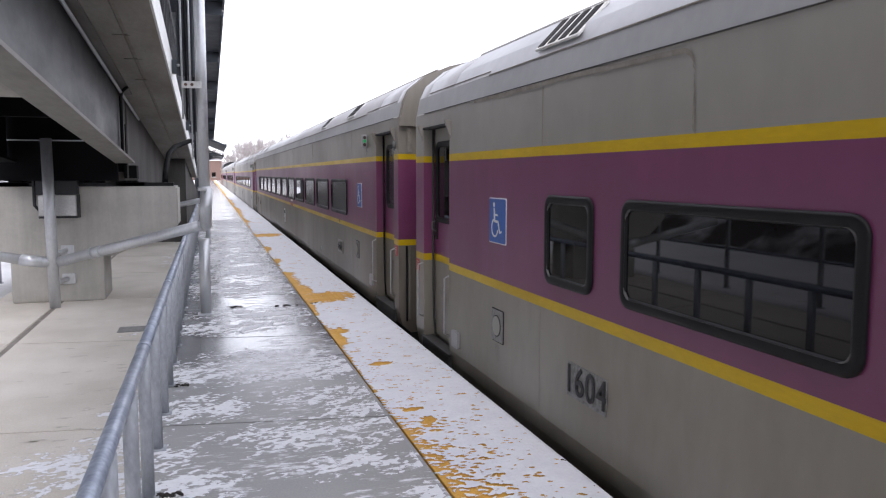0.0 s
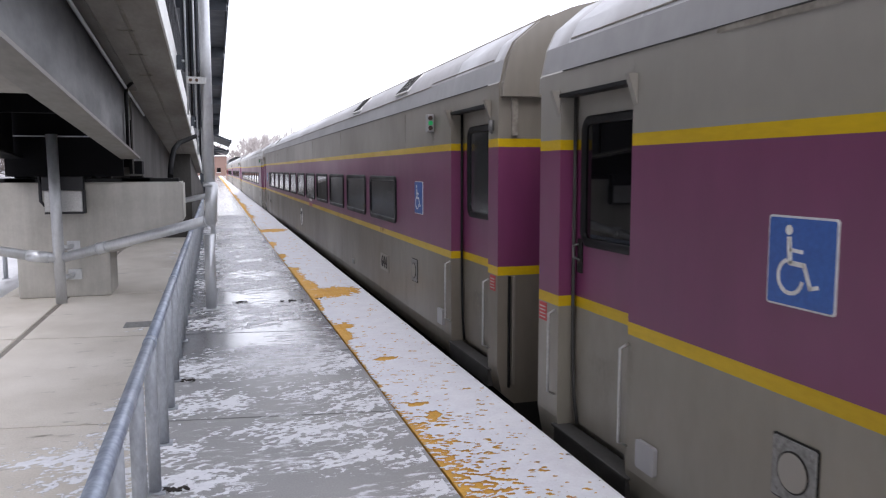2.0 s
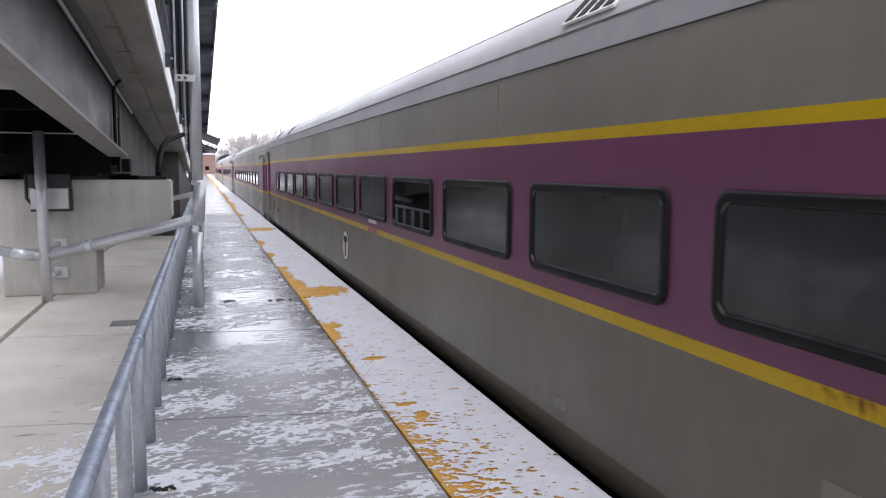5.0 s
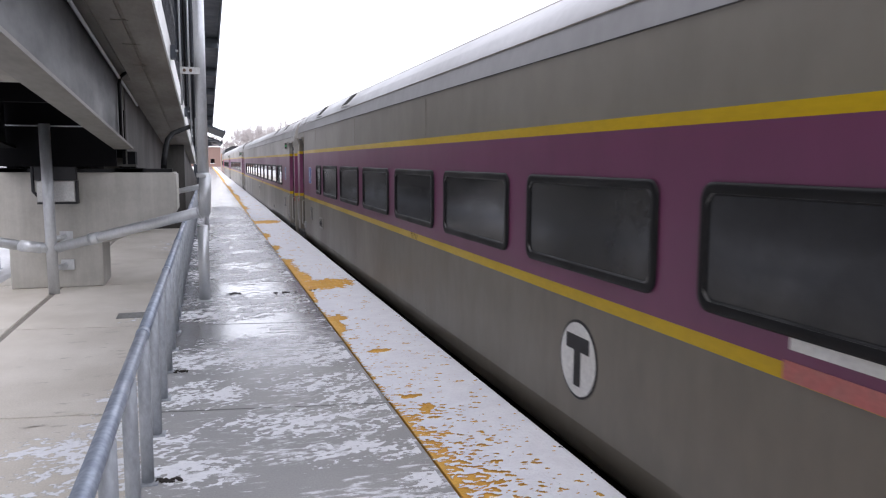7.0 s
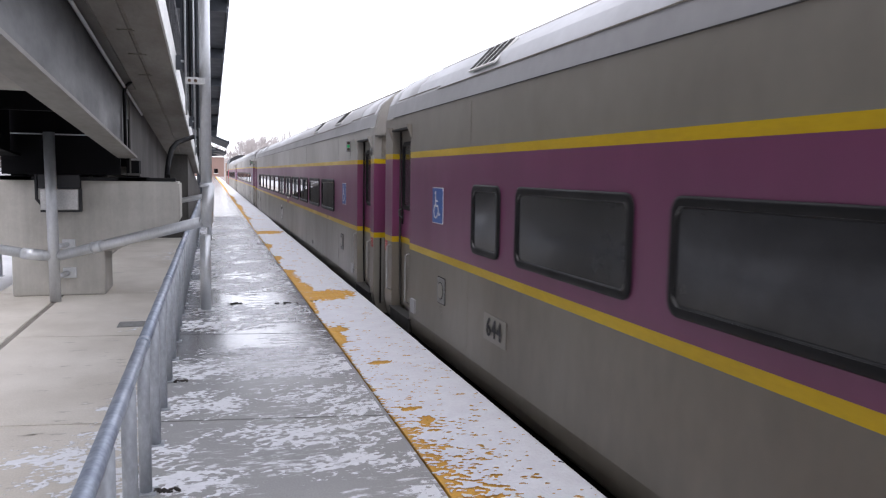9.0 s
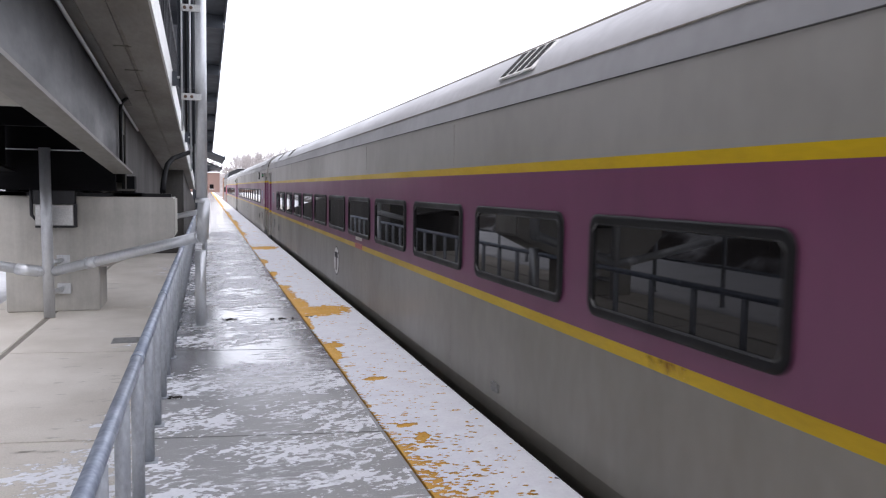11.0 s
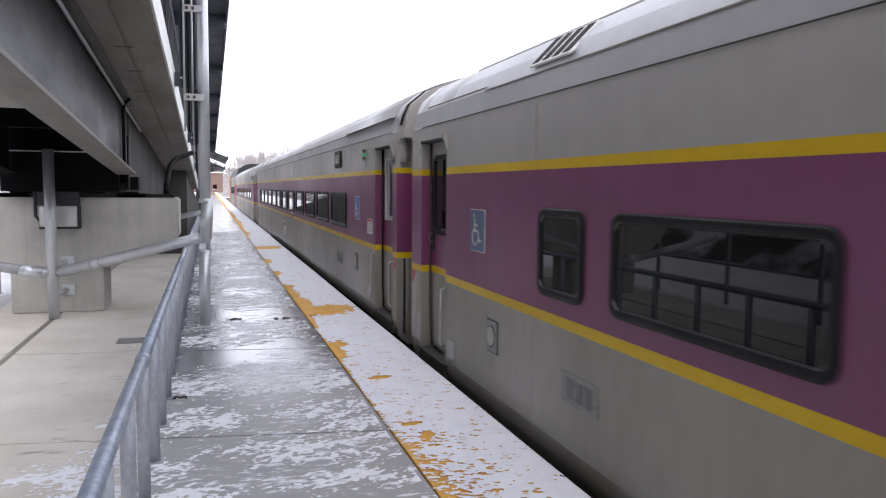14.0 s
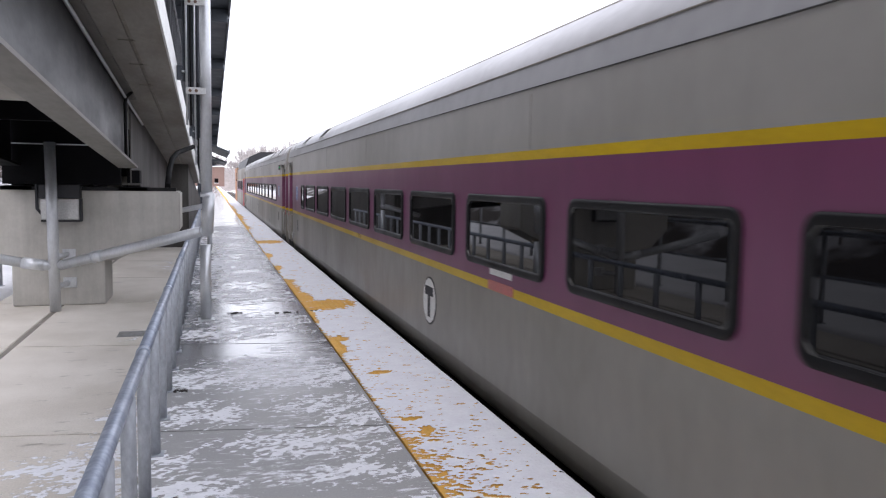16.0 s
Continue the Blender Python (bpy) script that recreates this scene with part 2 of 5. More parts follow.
M = {
    "deck": snowy_concrete("platform_concrete", (0.415, 0.41, 0.40), (0.32, 0.32, 0.32), 0.69, 0.80, 0.30, 0.44),
    "dry": snowy_concrete("sheltered_concrete", (0.72, 0.68, 0.615), (0.53, 0.49, 0.425), 0.70, 0.82, 0.62, 0.8),
    "pier": mat("cast_concrete", (0.51, 0.495, 0.455), 0.8, 0, (0.36, 0.345, 0.31), 1.5, (1, 1, 0.8), 0.08, 30, grain=0.03, streak=0.09),
    # concrete with under-ramp shade in its colour, which also dims the window reflections
    "darkened": mat("shaded_concrete", (0.10, 0.095, 0.088), 0.75, 0, (0.065, 0.061, 0.055), 1.2, (1, 1, 0.5), 0.25, 30, grain=0.08, streak=0.15),
    "slab": mat("deck_concrete", (0.345, 0.328, 0.298), 0.8, 0, (0.235, 0.218, 0.192), 2.0, (1, 0.3, 1), 0.3, 30, grain=0.06),
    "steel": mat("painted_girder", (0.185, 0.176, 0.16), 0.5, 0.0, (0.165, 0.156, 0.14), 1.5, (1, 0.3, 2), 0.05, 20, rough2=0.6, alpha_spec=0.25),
    # girder steel again, with the shade below the deck put into its colour
    "web": mat("shaded_girder_web", (0.022, 0.022, 0.022), 0.33, 0, (0.010, 0.010, 0.011), 1.3, (1, 0.5, 1.2), 0.04, 20, rough2=0.5, alpha_spec=0.14),
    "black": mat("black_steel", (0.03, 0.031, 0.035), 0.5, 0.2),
    # black of cable and bearings; elsewhere it paints the deep shade under the ramp
    "pitch": mat("black_rubber_and_ramp_shade", (0.006, 0.006, 0.007), 0.7, alpha_spec=0.08),
    "canopy": mat("canopy_steel", (0.07, 0.08, 0.095), 0.5, 0.2),
    "galv": mat("galvanised_steel", (0.64, 0.66, 0.68), 0.36, 0.55, (0.56, 0.575, 0.59), 5.0, (1, 1, 0.4), 0.03, 60, rough2=0.48, edges=(0.35, 0.65), grain=0.06),
    "galvpost": mat("galvanised_post", (0.44, 0.465, 0.50), 0.42, 0.25, (0.35, 0.37, 0.40), 10.0, (1, 1, 0.5), 0.05, 60, rough2=0.55, edges=(0.4, 0.6)),
    "galvrail": mat("galvanised_rail", (0.38, 0.43, 0.51), 0.36, 0.25, (0.29, 0.33, 0.41), 12.0, (1, 1, 1), 0.05, 60, rough2=0.5, edges=(0.4, 0.6)),
    "yellow": mat("tactile_yellow", (0.78, 0.42, 0.055), 0.6, 0, (0.66, 0.34, 0.04), 5, (1, 1, 1), 0.3, 90),
    "snow": mat("snow", (0.86, 0.87, 0.90), 0.75, 0, (0.80, 0.81, 0.85), 6, (1, 1, 1), 0.5, 50, grain=0.03),
    "crust": mat("crusted_snow", (0.86, 0.87, 0.90), 0.75, 0, (0.80, 0.80, 0.84), 6, (1, 1, 1), 0.5, 50, grain=0.03),
    "powder": mat("powder_snow", (0.88, 0.89, 0.92), 0.8, 0, (0.80, 0.81, 0.84), 14, (1, 2, 1), 0.4, 60, grain=0.05),
    "ground": mat("snow_ground", (0.82, 0.83, 0.86), 0.8, 0, (0.70, 0.71, 0.73), 0.6, (1, 1, 1), 0.4, 12, grain=0.05),
    "litter": mat("leaf_litter", (0.05, 0.04, 0.032), 0.9, 0, (0.58, 0.58, 0.60), 0.55, (1, 1, 1), 0.6, 9, edges=(0.49, 0.60), grain=0.3),
    "ballast": mat("ballast", (0.13, 0.12, 0.115), 0.9, 0, (0.08, 0.075, 0.07), 25, (1, 1, 1), 0.9, 40),
    "rust": mat("rail_steel", (0.14, 0.085, 0.06), 0.6, 0.5),
    "purple": mat("purple_paint", (0.176, 0.039, 0.108), 0.32, 0, (0.148, 0.031, 0.090), 0.8, (1, 0.7, 0.35), 0.02, 8, grain=0.05, rough2=0.42, streak=0.025, alpha_spec=0.65),
    "stripe": mat("yellow_paint", (0.60, 0.405, 0.007), 0.30, 0, (0.52, 0.345, 0.006), 1.4, (1, 0.6, 2), 0.0, 25, grain=0.05, alpha_spec=0.3),
    # upper greys are lifted a little, painting in the stronger sky light
    "gray": mat("pale_grey_paint", (0.290, 0.273, 0.243), 0.32, 0, (0.245, 0.229, 0.199), 0.9, (1, 0.45, 0.35), 0.02, 14, grain=0.05, rough2=0.46, streak=0.025, alpha_spec=0.9),
    "graypale": mat("washed_grey_paint", (0.335, 0.323, 0.298), 0.32, 0, (0.280, 0.267, 0.241), 0.9, (1, 0.45, 0.35), 0.02, 14, grain=0.05, rough2=0.46, streak=0.025, alpha_spec=0.9),
    "graydirt": mat("grimy_grey_paint", (0.228, 0.207, 0.174), 0.34, 0, (0.180, 0.161, 0.133), 0.9, (1, 0.45, 0.35), 0.02, 14, grain=0.06, rough2=0.45, streak=0.025, alpha_spec=0.75),
    # lower greys: brown dust plus a darker tone for less sky light
    "gray_low": mat("dusty_shaded_pale_grey", (0.252, 0.232, 0.195), 0.34, 0, (0.205, 0.186, 0.150), 0.7, (1, 0.8, 0.4), 0.02, 14, grain=0.06, rough2=0.5, streak=0.03, alpha_spec=0.7),
    "graypale_low": mat("dusty_shaded_washed_grey", (0.265, 0.250, 0.220), 0.34, 0, (0.207, 0.192, 0.163), 0.7, (1, 0.8, 0.4), 0.02, 14, grain=0.06, rough2=0.5, streak=0.03, alpha_spec=0.7),
    "graydirt_low": mat("dusty_shaded_grimy_grey", (0.195, 0.172, 0.138), 0.36, 0, (0.150, 0.131, 0.103), 0.7, (1, 0.8, 0.4), 0.02, 14, grain=0.06, rough2=0.5, streak=0.03, alpha_spec=0.6),
    "roof": mat("roof_metal", (0.50, 0.50, 0.515), 0.38, 0.1, (0.42, 0.42, 0.43), 0.7, (1, 0.8, 1), 0.03, 14, grain=0.05),
    "cant": mat("cant_rail_paint", (0.32, 0.318, 0.322), 0.33, 0, (0.28, 0.277, 0.278), 0.7, (1, 0.6, 0.6), 0.02, 14, grain=0.05, streak=0.05),
    "seam": mat("dark_seam", (0.05, 0.048, 0.045), 0.7),
    "bead": mat("window_bead", (0.16, 0.16, 0.158), 0.45, 0.3),
    "damp_spot": mat("damp_spot", (0.42, 0.385, 0.33), 0.5, 0, (0.56, 0.52, 0.46), 22),
    "rubber": mat("black_rubber", (0.007, 0.007, 0.008), 0.42, alpha_spec=0.22),
    "glass": mat("tinted_glass", (0.004, 0.004, 0.005), 0.015, 0, (0.005, 0.005, 0.006), 2, grain=0.0, rough2=0.03, alpha_spec=0.25),
    "haze": mat("hazy_glass", (0.030, 0.032, 0.035), 0.10, 0, (0.018, 0.019, 0.021), 3, grain=0.05, rough2=0.2, alpha_spec=0.35),
    "alu": mat("aluminium", (0.55, 0.55, 0.54), 0.4, 0.8),
    "fadedblue": mat("faded_sign_blue", (0.075, 0.115, 0.20), 0.4, 0, (0.10, 0.14, 0.22), 7, edges=(0.4, 0.6)),
    "cream": mat("yellowed_cream", (0.60, 0.59, 0.52), 0.5, 0, (0.40, 0.39, 0.33), 8),
    "blue": mat("sign_blue", (0.025, 0.100, 0.38), 0.3, 0, (0.03, 0.115, 0.40)),
    "white": mat("white_paint", (0.78, 0.78, 0.76), 0.5, 0, (0.70, 0.70, 0.68), 4),
    "red": mat("red_label", (0.50, 0.05, 0.06), 0.5),
    "fadedred": mat("faded_red", (0.50, 0.14, 0.13), 0.5, 0, (0.44, 0.18, 0.16), 12),
    "ink": mat("dark_lettering", (0.025, 0.025, 0.028), 0.6),
    "plate": mat("number_panel", (0.225, 0.225, 0.22), 0.6, 0, (0.15, 0.148, 0.14), 26, grain=0.25, edges=(0.5, 0.68)),
    "green": mat("green_lamp", (0.015, 0.42, 0.13), 0.3, emit=0.10),
    "lens_off": mat("dark_lens", (0.05, 0.025, 0.02), 0.25),
    "stain": mat("brown_stain", (0.17, 0.148, 0.12), 0.6, 0, (0.27, 0.25, 0.215), 9),
    "bellows": mat("grey_bellows", (0.16, 0.155, 0.145), 0.7, 0, (0.10, 0.095, 0.09), 3, streak=0.15),
    "under": mat("underframe_grime", (0.012, 0.011, 0.010), 0.85),
    "orange": mat("safety_orange", (0.42, 0.17, 0.045), 0.5, 0, (0.32, 0.13, 0.04), 2),
    "bark": mat("winter_bark", (0.17, 0.135, 0.12), 0.9, 0, (0.12, 0.095, 0.085), 4),
    # distance haze is mixed into this twig colour, far paler than the bark
    "hazebark": mat("haze_paled_twigs", (0.50, 0.47, 0.46), 0.95, 0, (0.42, 0.385, 0.37), 0.3),
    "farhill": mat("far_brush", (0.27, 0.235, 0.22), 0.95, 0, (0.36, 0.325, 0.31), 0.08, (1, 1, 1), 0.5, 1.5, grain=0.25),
    "brick": mat("red_brick", (0.22, 0.14, 0.115), 0.85, 0, (0.18, 0.115, 0.095), 6),
    "shed": mat("pale_cladding", (0.52, 0.50, 0.46), 0.8),
    "debris": mat("wet_leaves", (0.025, 0.02, 0.016), 0.8),
}


def patchy(m, fine, amount, soft):
    """Lets a snow material thin out to nothing where the layer's own depth runs out, with a ragged edge."""
    nt = m.node_tree
    n, l = nt.nodes, nt.links
    b = n["Principled BSDF"]
    at = n.new("ShaderNodeAttribute")
    at.attribute_name = "depth"
    tc = n["Texture Coordinate"]
    mp = n.new("ShaderNodeMapping")
    mp.inputs["Scale"].default_value = (1, 2.2, 1)
    l.new(tc.outputs["Object"], mp.inputs[0])
    t = n.new("ShaderNodeTexNoise")
    t.inputs["Scale"].default_value, t.inputs["Detail"].default_value, t.inputs["Roughness"].default_value = fine, 6, 0.7
    l.new(mp.outputs[0], t.inputs[0])
    a = n.new("ShaderNodeMath")
    a.operation = "SUBTRACT"
    l.new(t.outputs[0], a.inputs[0])
    a.inputs[1].default_value = 0.5
    k = n.new("ShaderNodeMath")
    k.operation = "MULTIPLY_ADD"
    l.new(a.outputs[0], k.inputs[0])
    k.inputs[1].default_value = amount
    l.new(at.outputs["Fac"], k.inputs[2])
    r = n.new("ShaderNodeMapRange")
    r.interpolation_type = "SMOOTHSTEP"
    r.inputs[1].default_value, r.inputs[2].default_value = 0.0, soft
    l.new(k.outputs[0], r.inputs[0])
    tr = n.new("ShaderNodeBsdfTransparent")
    mx = n.new("ShaderNodeMixShader")
    l.new(r.outputs[0], mx.inputs[0])
    l.new(tr.outputs[0], mx.inputs[1])
    l.new(b.outputs[0], mx.inputs[2])
    l.new(mx.outputs[0], n["Material Output"].inputs[0])


M["drip"] = mat("grime_streak", (0.060, 0.052, 0.042), 0.6, 0, (0.085, 0.07, 0.052), 6, grain=0.2)
M["rustscuff"] = mat("rust_scuff", (0.33, 0.12, 0.02), 0.7, 0, (0.22, 0.08, 0.02), 30, grain=0.2)
patchy(M["drip"], 22, 0.55, 1.0)
patchy(M["rustscuff"], 18, 1.4, 0.6)
patchy(M["crust"], 60, 0.5, 0.12)
patchy(M["powder"], 40, 1.6, 0.16)


def depth_layer(name, verts, faces, depths, m, label):
    me = bpy.data.meshes.new(name)
    me.from_pydata(verts, [], faces)
    me.materials.append(m)
    me.attributes.new("depth", "FLOAT", "POINT").data.foreach_set("value", depths)
    for p in me.polygons:
        p.use_smooth = True
    return tagged(new(name, me), label, "snow", kind="stuff")


# ---- mesh helpers ----
def box(bm, x0, x1, y0, y1, z0, z1, bevel=0.0, mi=0):
    vs = [bm.verts.new((x, y, z)) for x in (x0, x1) for y in (y0, y1) for z in (z0, z1)]
    q = [(0, 1, 3, 2), (4, 6, 7, 5), (0, 4, 5, 1), (2, 3, 7, 6), (0, 2, 6, 4), (1, 5, 7, 3)]
    fs = [bm.faces.new([vs[i] for i in f]) for f in q]
    for fc in fs:
        fc.material_index = mi
    if bevel:
        es = list({e for fc in fs for e in fc.edges})
        bmesh.ops.bevel(bm, geom=es, offset=bevel, segments=2, affect="EDGES", profile=0.5)
    return bm


def rod(bm, a, b, r, r2=None, sides=12, caps=True):
    a, b = Vector(a), Vector(b)
    d = (b - a)
    q = d.to_track_quat("Z", "Y").to_matrix()
    rings = []
    for p, rad in ((a, r), (b, r if r2 is None else r2)):
        rings.append([bm.verts.new(p + q @ Vector((math.cos(t) * rad, math.sin(t) * rad, 0))) for t in
                      [2 * math.pi * i / sides for i in range(sides)]])
    for i in range(sides):
        fc = bm.faces.new((rings[0][i], rings[0][(i + 1) % sides], rings[1][(i + 1) % sides], rings[1][i]))
        fc.smooth = True
    if caps:
        bm.faces.new(rings[0][::-1])
        bm.faces.new(rings[1])
    return bm


def tube(bm, pts, r, sides=10):
    """One bent round bar through the points."""
    pts = [Vector(p) for p in pts]
    rings = []
    up = None
    for i, p in enumerate(pts):
        d = (pts[min(i + 1, len(pts) - 1)] - pts[max(i - 1, 0)]).normalized()
        u = d.orthogonal().normalized() if up is None else (up - d * up.dot(d)).normalized()
        up = u
        v = d.cross(u)
        rings.append([bm.verts.new(p + (u * math.cos(2 * math.pi * k / sides) + v * math.sin(2 * math.pi * k / sides)) * r) for k in range(sides)])
    for a, b in zip(rings, rings[1:]):
        for k in range(sides):
            bm.faces.new((a[k], a[(k + 1) % sides], b[(k + 1) % sides], b[k])).smooth = True
    bm.faces.new(rings[0][::-1])
    bm.faces.new(rings[-1])
    return bm


def as_mesh(name, bm, mats):
    me = bpy.data.meshes.new(name)
    bmesh.ops.recalc_face_normals(bm, faces=bm.faces)
    bm.to_mesh(me)
    bm.free()
    for m in (mats if isinstance(mats, (list, tuple)) else [mats]):
        me.materials.append(m)
    return me


def part(name, bm, mats, parent=None, label="", loc=(0, 0, 0)):
    me = bm if isinstance(bm, bpy.types.Mesh) else as_mesh(name, bm, mats)
    ob = new(name, me)
    ob.location = loc
    if parent:
        ob.parent = parent
    return tagged(ob, label)


def thing(name, label, category, group="", kind="", loc=(0, 0, 0)):
    ob = new(name)
    ob.location = loc
    ob.empty_display_size = 0.2
    return tagged(ob, label, category, group, kind)


def B():
    return bmesh.new()


def outline(w, h, r, seg=6):
    """A rounded rectangle round the origin, as (y, z) pairs."""
    pts = []
    for cy, cz, a0 in ((w / 2 - r, h / 2 - r, 0), (-w / 2 + r, h / 2 - r, 90), (-w / 2 + r, -h / 2 + r, 180), (w / 2 - r, -h / 2 + r, 270)):
        for i in range(seg + 1):
            a = radians(a0 + 90 * i / seg)
            pts.append((cy + r * math.cos(a), cz + r * math.sin(a)))
    return pts


def ring(bm, w, h, r, border, depth):
    """A rounded frame in the y-z plane, proud by depth towards -x, with a rounded face."""
    loops = []
    for grow, x in ((0, 0.0), (0, -depth * 0.7), (-border * 0.25, -depth), (-border * 0.8, -depth), (-border, -depth * 0.6), (-border, 0.0)):
        loops.append([bm.verts.new((x, y, z)) for y, z in outline(w + 2 * grow, h + 2 * grow, max(0.01, r + grow))])
    for a, b in zip(loops, loops[1:]):
        for i in range(len(a)):
            fc = bm.faces.new((a[i], a[(i + 1) % len(a)], b[(i + 1) % len(a)], b[i]))
            fc.smooth = True
    return bm


def sheet(bm, w, h, r, x0, x1):
    """A rounded plate in the y-z plane between x0 and x1."""
    a, b = [[bm.verts.new((x, y, z)) for y, z in outline(w, h, r)] for x in (x0, x1)]
    for i in range(len(a)):
        bm.faces.new((a[i], a[(i + 1) % len(a)], b[(i + 1) % len(a)], b[i]))
    bm.faces.new(a[::-1])
    bm.faces.new(b)
    return bm


# ---- ground, platform ----
def ground():
    xs = [-900, -400, -150, -60, -30, -18, -12, -9, -7, -5.5, -4.5, -3.6, -3.0, -2.6, -2.3, 1.0, 1.6, 2.0, 5.2, 6.2, 8, 12, 20, 40, 90, 250, 900]
    ys = [-600, -200, -80, -40, -20, -12, -8, -5] + [-3 + 1.5 * i for i in range(30)] + [46, 52, 60, 75, 95, 130, 200, 400, 1200]
    bm = B()
    grid = []
    for y in ys:
        row = []
        for x in xs:
            if x < -2.5:
                z = -0.06 + 0.05 * noise.noise((x * 0.5, y * 0.5, 0)) + (0.03 * (-x - 9) if -40 < x < -9 else 0.9 if x <= -40 else 0)
            elif x < 5.5:
                z = RAIL - 0.32
            else:
                z = RAIL - 0.1 + 0.1 * noise.noise((x * 0.3, y * 0.3, 4))
            row.append(bm.verts.new((x, y, z)))
        grid.append(row)
    for a, b in zip(grid, grid[1:]):
        for i in range(len(a) - 1):
            fc = bm.faces.new((a[i], a[i + 1], b[i + 1], b[i]))
            fc.smooth = True
    return tagged(part("ground", bm, M["ground"]), "snow-covered open ground beside the platform", "ground", kind="structure")


ground()

EDGE_X, STRIP_X, LEFT_X = 1.72, 1.03, -2.42
SKEW = -0.15
JOINTS = [4.62 + 2.5 * i for i in range(-4, 22)] + [57.12 + 20.0 * i for i in range(1, 8)]


def platform():
    plat = thing("platform", "long high-level concrete station platform with thin snow", "platform", kind="structure")

    def strip(name, x0, x1, m, label):
        for ya, yb in zip(JOINTS, JOINTS[1:]):
            bm = B()
            g = 0.006
            low, up = -0.16, 0.0
            c = [(x0, ya - 0 + SKEW * x0 + g), (x1, ya + SKEW * x1 + g), (x1, yb + SKEW * x1 - g), (x0, yb + SKEW * x0 - g)]
            tops = [bm.verts.new((x, y, up)) for x, y in c]
            bots = [bm.verts.new((x, y, low)) for x, y in c]
            bm.faces.new(tops)
            for i in range(4):
                bm.faces.new((tops[i], bots[i], bots[(i + 1) % 4], tops[(i + 1) % 4]))
            bmesh.ops.bevel(bm, geom=[e for e in bm.edges if all(v.co.z > -0.01 for v in e.verts)], offset=0.006, segments=2, affect="EDGES")
            part(name, bm, m, plat, label)

    strip("slab", -0.36, STRIP_X - 0.004, M["deck"], "wet icy concrete slab with wind-blown snow")
    strip("slab", -1.655, -0.368, M["dry"], "dry sheltered concrete slab")
    strip("slab", LEFT_X, -1.705, M["dry"], "dry sheltered concrete slab")
    bm = B()
    box(bm, -1.702, -1.658, -5, 58, -0.16, -0.005)
    part("expansion_joint", bm, M["stain"], plat, "brown joint filler")
    bm = B()
    box(bm, LEFT_X + 0.02, EDGE_X - 0.08, -5, 197, RAIL - 0.4, -0.165)
    box(bm, STRIP_X, EDGE_X, -5, 197, -0.16, -0.028, 0.01)
    part("platform_base", bm, M["pier"], plat)
    # tactile panels
    y = -4.0
    while y < 57:
        bm = B()
        box(bm, STRIP_X + 0.002, EDGE_X - 0.02, y + 0.003, y + 1.217, -0.028, 0.006, 0.004)
        part("tactile_panel", bm, M["yellow"], plat)
        y += 1.22
    bm = B()
    box(bm, STRIP_X + 0.002, EDGE_X - 0.02, y + 0.003, 197, -0.028, 0.006, 0.004)
    part("tactile_panel", bm, M["yellow"], plat)
    return plat


platform()


def tactile_domes():
    bm = B()
    for j in range(int(12 / 0.06)):
        y = 2.2 + j * 0.06
        for i in range(10):
            x = STRIP_X + 0.07 + i * 0.06
            a = [bm.verts.new((x + 0.012 * math.cos(k * 1.2566), y + 0.012 * math.sin(k * 1.2566), 0.006)) for k in range(5)]
            b = [bm.verts.new((x + 0.007 * math.cos(k * 1.2566), y + 0.007 * math.sin(k * 1.2566), 0.0085)) for k in range(5)]
            for k in range(5):
                bm.faces.new((a[k], a[(k + 1) % 5], b[(k + 1) % 5], b[k]))
            bm.faces.new(b)
    tagged(part("tactile_domes", bm, M["yellow"]), "small raised yellow domes along the platform edge", "paving", kind="stuff")


tactile_domes()


